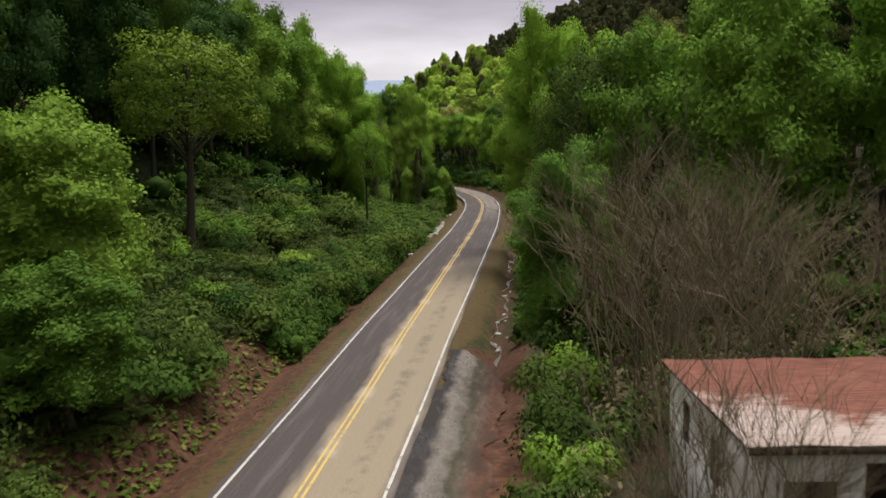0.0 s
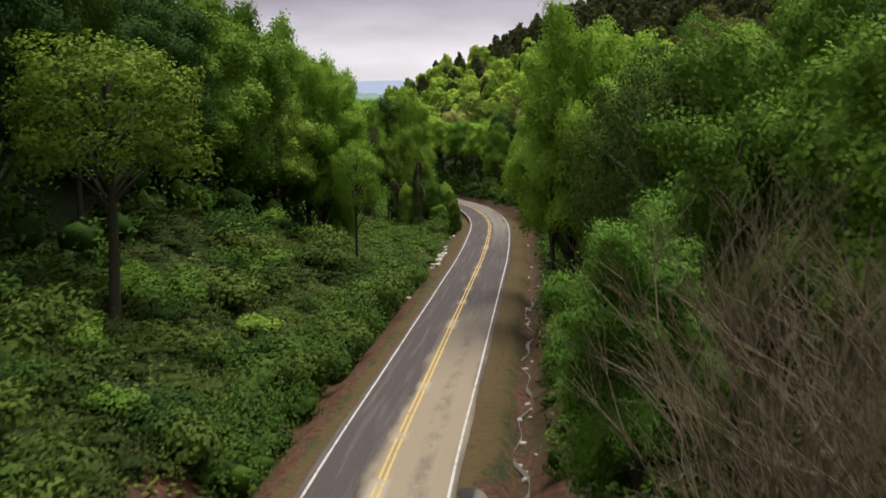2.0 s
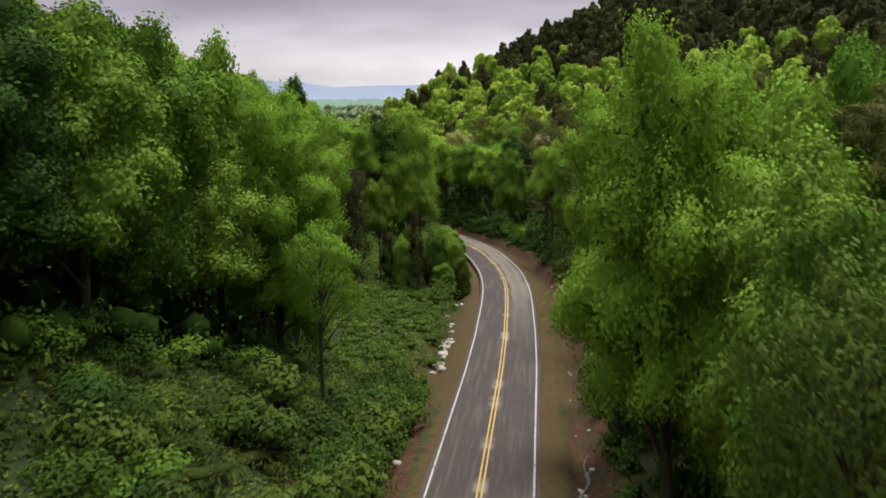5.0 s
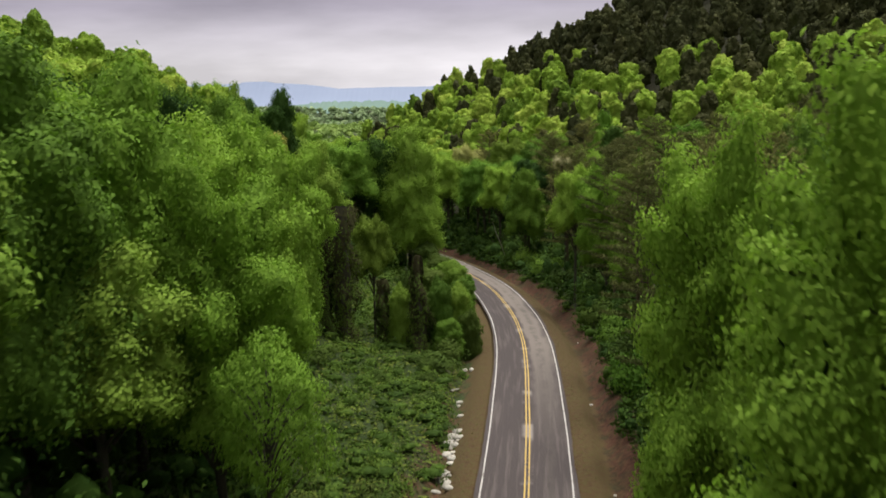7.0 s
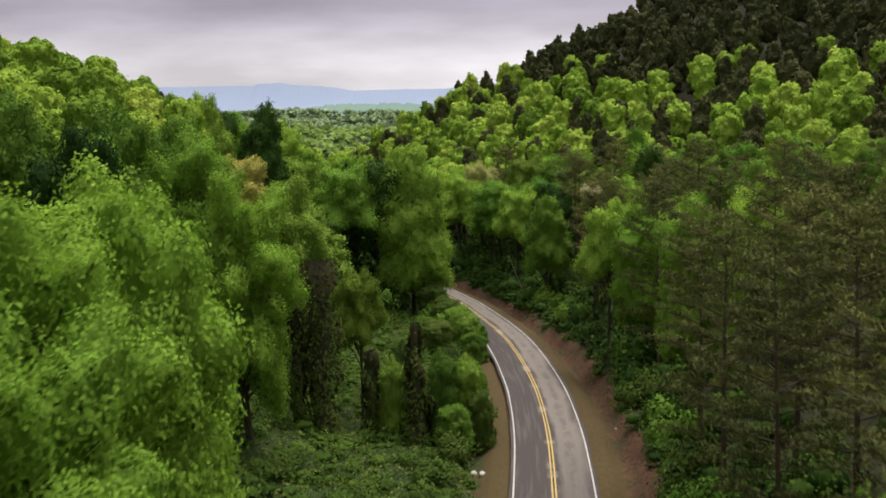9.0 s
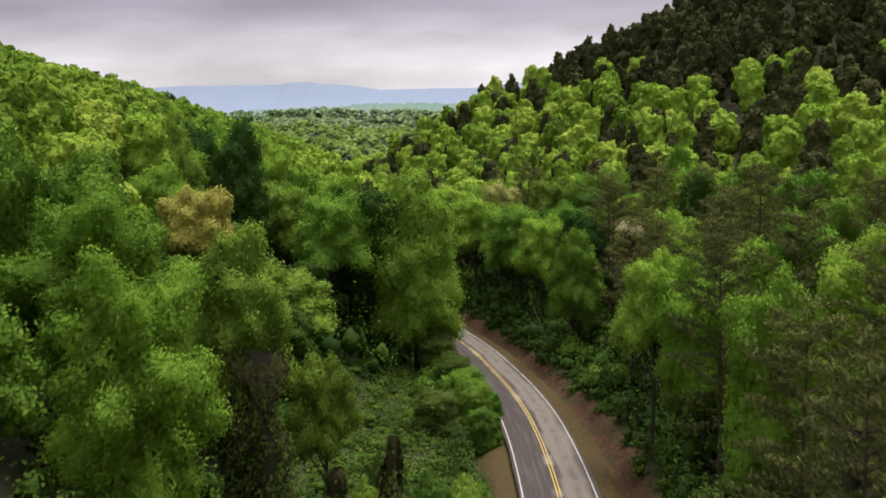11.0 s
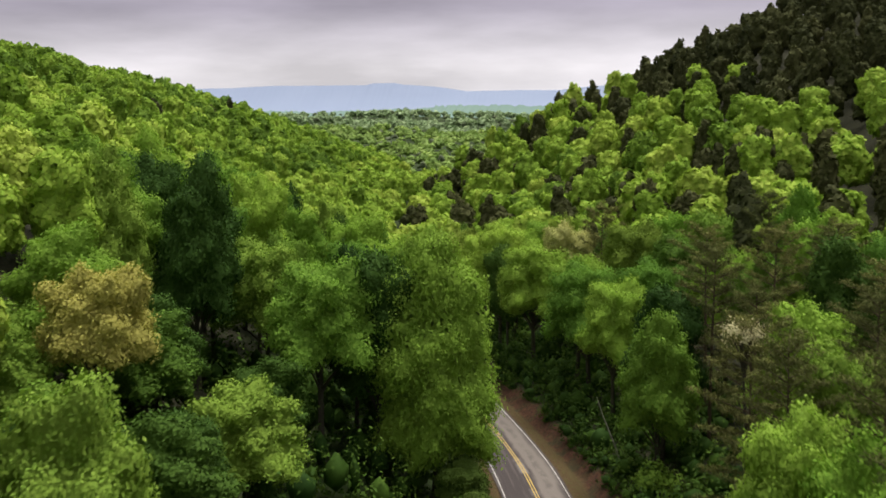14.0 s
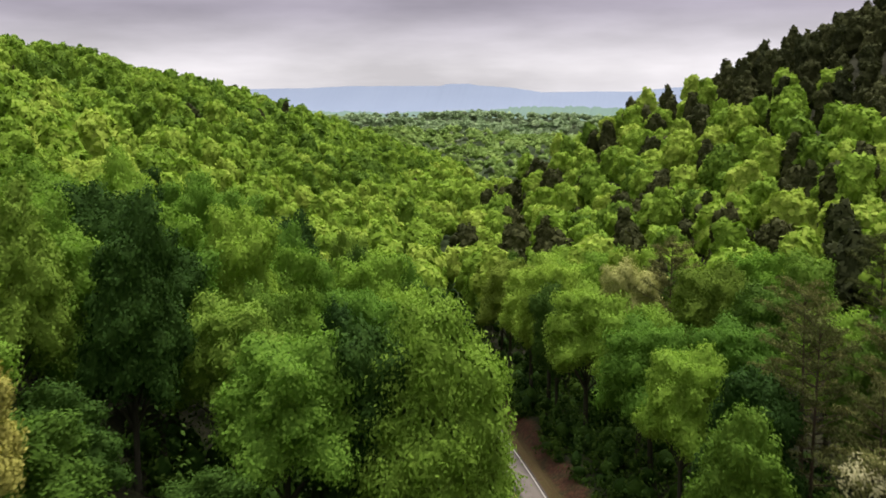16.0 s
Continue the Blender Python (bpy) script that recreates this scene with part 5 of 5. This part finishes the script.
for x, y, top, w, m in ((-7.4, 189.2, 2.2, 1.5, LEAF_MID), (-6.6, 190.4, 3.4, 1.4, LEAF_SHRUB), (-2.9, 188.6, 3.0, 1.7, LEAF_MID), (-1.2, 190.4, 2.0, 1.9, LEAF_MID), (0.2, 188.6, -0.8, 1.5, LEAF_SHRUB), (-2.0, 185.8, -1.2, 1.8, LEAF_MID), (-0.4, 193.6, 0.4, 1.6, LEAF_MID),
                         (-2.2, 229.5, -1.8, 2.6, LEAF_MID), (-5.4, 226.0, -2.2, 2.6, LEAF_SHRUB), (-0.6, 223.5, -3.4, 2.0, LEAF_MID), (-2.6, 236.5, -2.6, 2.6, LEAF_MID), (0.0, 232.5, -4.4, 1.5, LEAF_BRIGHT), (-4.6, 243.0, -2.6, 2.6, LEAF_SHRUB), (-6.6, 249.0, -1.6, 2.8, LEAF_SHRUB)):
    plant("mound", MOUND, "vine_mound", "green creeper heaped into a tall mound" if y < 200 else "tall leafy green bush in the road's bend", "bush", BARK, m, x, y, top=top, wide=w, sink=0.1)

# ---- ditches, stones, gravel pull-off ----
WATER, wn2, wl2, wb2 = material("ditch_water", 0.3)
wb2.inputs["Base Color"].default_value = (0.10, 0.085, 0.065, 1)
wb2.inputs["Specular IOR Level"].default_value = 0.9
bump(wn2, wl2, wb2, noise_at(wn2, wl2, 6.0, 3), 0.3, 0.02)
STONE, sn, sl, sb = material("pale_stone", 0.85)
sl.new(ramp(sn, sl, noise_at(sn, sl, 3.0, 5), ((0.3, (0.30, 0.27, 0.23)), (0.7, (0.62, 0.59, 0.54)))), sb.inputs["Base Color"])


def trickle(u, y0, y1, width, seed):
    """A narrow winding run of water on the ditch's floor."""
    rng = np.random.default_rng(seed)
    y = np.arange(y0, y1, 0.4)
    mid = u + 0.35 * np.sin(y * 0.33 + seed) + 0.22 * np.sin(y * 0.9 + 2 * seed)
    w = width * np.clip(0.55 + 0.7 * np.sin(y * 0.41 + seed) + 0.6 * np.sin(y * 1.3), 0.3, 1.4)
    z = road_z(y) - 0.86
    X = road_x(y) + mid
    V = np.stack([np.stack([X - w / 2, y, z], 1), np.stack([X + w / 2, y, z], 1)], 1).reshape(-1, 3)
    return tagged(new("water", mesh_np("water", V, grid_faces(2, len(y)), WATER, True)), "narrow run of water shining in the roadside ditch", "water", kind="structure")


trickle(5.95, 58, 118, 0.2, 1)

stone_mesh = []
for i in range(4):
    rg = np.random.default_rng(60 + i)
    sv, sf = ico(2)
    sv = sv * (1 + 0.18 * np.sin(sv[:, [1]] * 4 + i) + rg.normal(0, 0.06, (len(sv), 1))) * np.array([1.2, 0.9, 0.6])
    stone_mesh.append(mesh_np("stone", sv, sf, STONE, True))
rg = np.random.default_rng(70)
for i in range(76):
    if i < 34:
        y = rg.choice([146.0, 152.5, 157.0]) + rg.normal(0, 1.6)
        u = rg.normal(-6.0, 0.3)
    elif i < 56:
        y = rg.uniform(62, 122)
        u = rg.normal(5.95, 0.3)
    else:
        y = rg.uniform(110, 195)
        u = rg.choice([-6.1, 6.0]) + rg.normal(0, 0.35)
    x = float(road_x(y)) + u
    s = rg.uniform(0.08, 0.2) if u > 0 else rg.uniform(0.14, 0.4)
    ob = new("stone", stone_mesh[i % 4])
    ob.matrix_basis = pose(x, y, float(terrain(x, y)) + s * 0.25, 0, 0, rg.uniform(0, 360)) @ Matrix.Diagonal((s, s, s, 1))
    tagged(ob, "pale weathered stone lying in the ditch", "stone", "stones in the ditches")
limb("fallen_log", [(-1.7, 170.8, float(terrain(-1.7, 170.8)) + 0.12), (-1.4, 172.0, float(terrain(-1.4, 172.0)) + 0.14), (-1.0, 173.6, float(terrain(-1.0, 173.6)) + 0.12)], 0.17, 0.13, BARK_DEAD, "short bleached log lying by the ditch")

GRAVEL, vn, vl, vb = material("gravel_grey", 0.95)
v1 = noise_at(vn, vl, 14.0, 5, 0.7)
v2 = noise_at(vn, vl, 0.75, 6, 0.65, stretch=(1.0, 0.3, 1.0))
v_uv = vn.new("ShaderNodeUVMap").outputs[0]
v_sep = vn.new("ShaderNodeSeparateXYZ")
vl.new(v_uv, v_sep.inputs[0])
v_wob = noise_at(vn, vl, 0.6, 5, 0.65, v_uv, (1.0, 0.35, 1.0))
v_u = mathop(vn, vl, "ADD", mathop(vn, vl, "MULTIPLY", mathop(vn, vl, "SUBTRACT", v_sep.outputs["X"], 3.2), 0.27), mathop(vn, vl, "MULTIPLY", mathop(vn, vl, "SUBTRACT", v_wob, 0.5), 0.5))
v_band = ramp(vn, vl, v_u, ((0.0, (0.034, 0.029, 0.03)), (0.2, (0.03, 0.026, 0.027)), (0.3, (0.16, 0.138, 0.122)), (0.46, (0.135, 0.115, 0.1)), (0.54, (0.05, 0.042, 0.025)), (0.66, (0.09, 0.066, 0.05)), (0.8, (0.085, 0.037, 0.021))))
v_c = mix(vn, vl, 1.0, v_band, ramp(vn, vl, v1, ((0.3, (0.45, 0.44, 0.43)), (0.5, (0.95, 0.94, 0.93)), (0.72, (1.8, 1.75, 1.7)))), "MULTIPLY")
v_c = mix(vn, vl, ramp(vn, vl, v2, ((0.5, (0, 0, 0)), (0.62, (0.6, 0.6, 0.6)))), v_c, (0.03, 0.025, 0.022))
vl.new(v_c, vb.inputs["Base Color"])
vl.new(ramp(vn, vl, v2, ((0.4, (0.25, 0.25, 0.25)), (0.55, (0.9, 0.9, 0.9)))), vb.inputs["Roughness"])
bump(vn, vl, vb, v1, 0.7, 0.04)
gp = new("gravel_apron", ribbon("gravel_apron", 3.25, lambda v: 3.3 + 3.4 * np.clip((60 - v) / 9, 0, 1) ** 0.6, 6, 59.5, 0.0, GRAVEL, 0.5, 0.3, 8, 0.0, 9))
tagged(gp, "patchy grey gravel pull-off beside the road", "gravel", kind="structure")


# ---- the shed ----
PLASTER, pn, pl, pb = material("wall_old_white_paint", 0.85)
p1, p2 = noise_at(pn, pl, 0.9, 6, 0.65), noise_at(pn, pl, 7.0, 5, 0.6, stretch=(1, 1, 0.25))
p_c = ramp(pn, pl, p1, ((0.3, (0.5, 0.45, 0.39)), (0.42, (0.76, 0.73, 0.7)), (0.7, (0.84, 0.82, 0.8))))
pl.new(mix(pn, pl, mathop(pn, pl, "MULTIPLY", p2, 0.12), p_c, (0.48, 0.44, 0.38)), pb.inputs["Base Color"])
bump(pn, pl, pb, p2, 0.3, 0.02)
RUST, rn, rl, rb = material("roof_rusted_tin", 0.7)
rb.inputs["Metallic"].default_value = 0.15
r1, r2 = noise_at(rn, rl, 0.42, 5, 0.6), noise_at(rn, rl, 5.0, 5, 0.65, stretch=(0.35, 2.5, 1))
r_c = ramp(rn, rl, r2, ((0.3, (0.085, 0.028, 0.02)), (0.55, (0.17, 0.058, 0.038)), (0.75, (0.25, 0.115, 0.08))))
r_pos = rn.new("ShaderNodeSeparateXYZ")
rl.new(rn.new("ShaderNodeTexCoord").outputs["Object"], r_pos.inputs[0])
r_mask = mathop(rn, rl, "ADD", mathop(rn, rl, "MULTIPLY", r1, 2.2), mathop(rn, rl, "MULTIPLY", mathop(rn, rl, "SUBTRACT", mathop(rn, rl, "MULTIPLY", r_pos.outputs["X"], -0.06), mathop(rn, rl, "MULTIPLY", r_pos.outputs["Y"], 0.13)), 1.6))
r_fac = ramp(rn, rl, mathop(rn, rl, "ADD", r_mask, mathop(rn, rl, "MULTIPLY", r2, 0.35)), ((0.16, (0, 0, 0)), (0.52, (1, 1, 1))))
rl.new(mix(rn, rl, r_fac, r_c, ramp(rn, rl, r2, ((0.3, (0.28, 0.2, 0.17)), (0.7, (0.44, 0.365, 0.345))))), rb.inputs["Base Color"])
DARKWOOD = bark("dark_timber", (0.03, 0.02, 0.016), (0.09, 0.055, 0.04))


def box(x0, y0, z0, x1, y1, z1):
    V = np.array([(x, y, z) for z in (z0, z1) for y in (y0, y1) for x in (x0, x1)], float)
    return V, np.array([(0, 2, 3, 1), (4, 5, 7, 6), (0, 1, 5, 4), (2, 6, 7, 3), (0, 4, 6, 2), (1, 3, 7, 5)])


def wall_with_holes(x0, x1, z0, z1, thick, holes):
    """A wall along x, one connected body, with openings (a, b, low, high)."""
    xs = sorted({x0, x1, *(v for h in holes for v in h[:2])})
    zs = sorted({z0, z1, *(v for h in holes for v in h[2:])})
    full = [[not any(h[0] <= 0.5 * (xs[i] + xs[i + 1]) <= h[1] and h[2] <= 0.5 * (zs[j] + zs[j + 1]) <= h[3] for h in holes) for j in range(len(zs) - 1)] for i in range(len(xs) - 1)]
    index, V, F = {}, [], []

    def at(i, j, k):
        if (i, j, k) not in index:
            index[i, j, k] = len(V)
            V.append((xs[i], k * thick, zs[j]))
        return index[i, j, k]

    def solid(i, j):
        return 0 <= i < len(xs) - 1 and 0 <= j < len(zs) - 1 and full[i][j]

    for i in range(len(xs) - 1):
        for j in range(len(zs) - 1):
            if not full[i][j]:
                continue
            F.append((at(i, j, 0), at(i + 1, j, 0), at(i + 1, j + 1, 0), at(i, j + 1, 0)))
            F.append((at(i, j, 1), at(i, j + 1, 1), at(i + 1, j + 1, 1), at(i + 1, j, 1)))
            for di, dj, p, q in ((-1, 0, (0, 0), (0, 1)), (1, 0, (1, 1), (1, 0)), (0, -1, (1, 0), (0, 0)), (0, 1, (0, 1), (1, 1))):
                if not solid(i + di, j + dj):
                    F.append((at(i + p[0], j + p[1], 0), at(i + q[0], j + q[1], 0), at(i + q[0], j + q[1], 1), at(i + p[0], j + p[1], 1)))
    return np.array(V, float), np.array(F)


def sloped(vf, along, shift=0.0):
    """Lowers a wall's top to follow the roof, which falls towards the back."""
    V, F = vf
    top = V[:, 2] > SH - 0.01
    V[top, 2] += 0.17 - 0.058 * ((V[top, 0] if along else V[top, 1]) + shift)
    return V, F


shed = tagged(new("shed"), "old white block building with a rusted tin roof", "building")
SX, SY, SZ, SW, SD, SH = 8.3, 22.9, 1.2, 7.6, 10.0, 5.25
shed.matrix_basis = pose(SX, SY, SZ)
front = part("wall", mesh_np("shed_wall_front", *sloped(wall_with_holes(0, SW, 0, SH, 0.2, [(0.75, 2.05, 3.2, 4.5), (2.75, 6.2, 0, 4.95)]), False), PLASTER), shed)
side = part("wall", mesh_np("shed_wall_side", *sloped(wall_with_holes(0.2, SD, 0, SH, 0.2, [(3.4, 4.3, 3.0, 4.3), (7.0, 7.9, 3.0, 4.3)]), True), PLASTER), shed)
side.matrix_basis = pose(0.2, 0, 0, 0, 0, 90)
side = part("wall", mesh_np("shed_wall_side2", *sloped(wall_with_holes(0.2, SD, 0, SH, 0.2, []), True), PLASTER), shed)
side.matrix_basis = pose(SW, 0, 0, 0, 0, 90)
back = part("wall", mesh_np("shed_wall_back", *sloped(wall_with_holes(0.2, SW - 0.2, 0, SH, 0.2, []), False, SD - 0.2), PLASTER), shed)
back.matrix_basis = pose(0, SD - 0.2, 0)
nx_, ny_ = 7, 140
rx_, ry_ = np.meshgrid(np.linspace(-0.25, SW + 0.25, nx_), np.linspace(-0.3, SD + 0.3, ny_))
rz_ = SH + 0.25 - 0.058 * ry_ + 0.035 * np.sin(ry_ * 6.283 / 0.3) + 0.03 * np.sin(rx_ * 1.7 + ry_ * 0.8)
RV = np.stack([rx_, ry_, rz_], 2).reshape(-1, 3)
roof_v = np.concatenate([RV, RV - np.array([0, 0, 0.03])])
rf = grid_faces(nx_, ny_)
part("roof", mesh_np("shed_roof", roof_v, np.concatenate([rf, rf[:, ::-1] + len(RV)]), RUST, True), shed, "corrugated tin roof, half rusted red, half worn pale")
part("fascia", mesh_np("shed_fascia", *box(-0.2, -0.27, SH + 0.02, SW + 0.2, -0.22, SH + 0.2), DARKWOOD), shed, "dark weathered eave board")
part("fascia", mesh_np("shed_fascia_side", *sloped(box(-0.24, -0.2, SH - 0.005, -0.2, SD + 0.2, SH + 0.06), False), DARKWOOD), shed, "dark weathered eave board")
for k in range(3):
    part("porch_rail", mesh_np("shed_rail", *box(2.75, -0.02, 3.2 + 0.28 * k, 6.2, 0.05, 3.3 + 0.28 * k), DARKWOOD), shed, "dark broken timber rail")


def frame_of(a, b, lo, hi):
    """Four dark bars round an opening, set just inside it and proud of the wall's face."""
    w, y0, y1 = 0.07, -0.03, 0.09
    return joined([box(a, y0, lo, a + w, y1, hi), box(b - w, y0, lo, b, y1, hi), box(a + w, y0, lo, b - w, y1, lo + w), box(a + w, y0, hi - w, b - w, y1, hi)])


part("window_frame", mesh_np("shed_window_frame", *frame_of(0.75, 2.05, 3.2, 4.5), DARKWOOD), front, "dark weathered timber window frame")
west = [o for o in shed.children if o.name == "wall.001"][0]
for a in (3.4, 7.0):
    ob = part("window_frame", mesh_np("shed_window_frame", *frame_of(a, a + 0.9, 3.0, 4.3), DARKWOOD), west, "dark weathered timber window frame")
    ob.matrix_basis = pose(0, 0.11, 0)
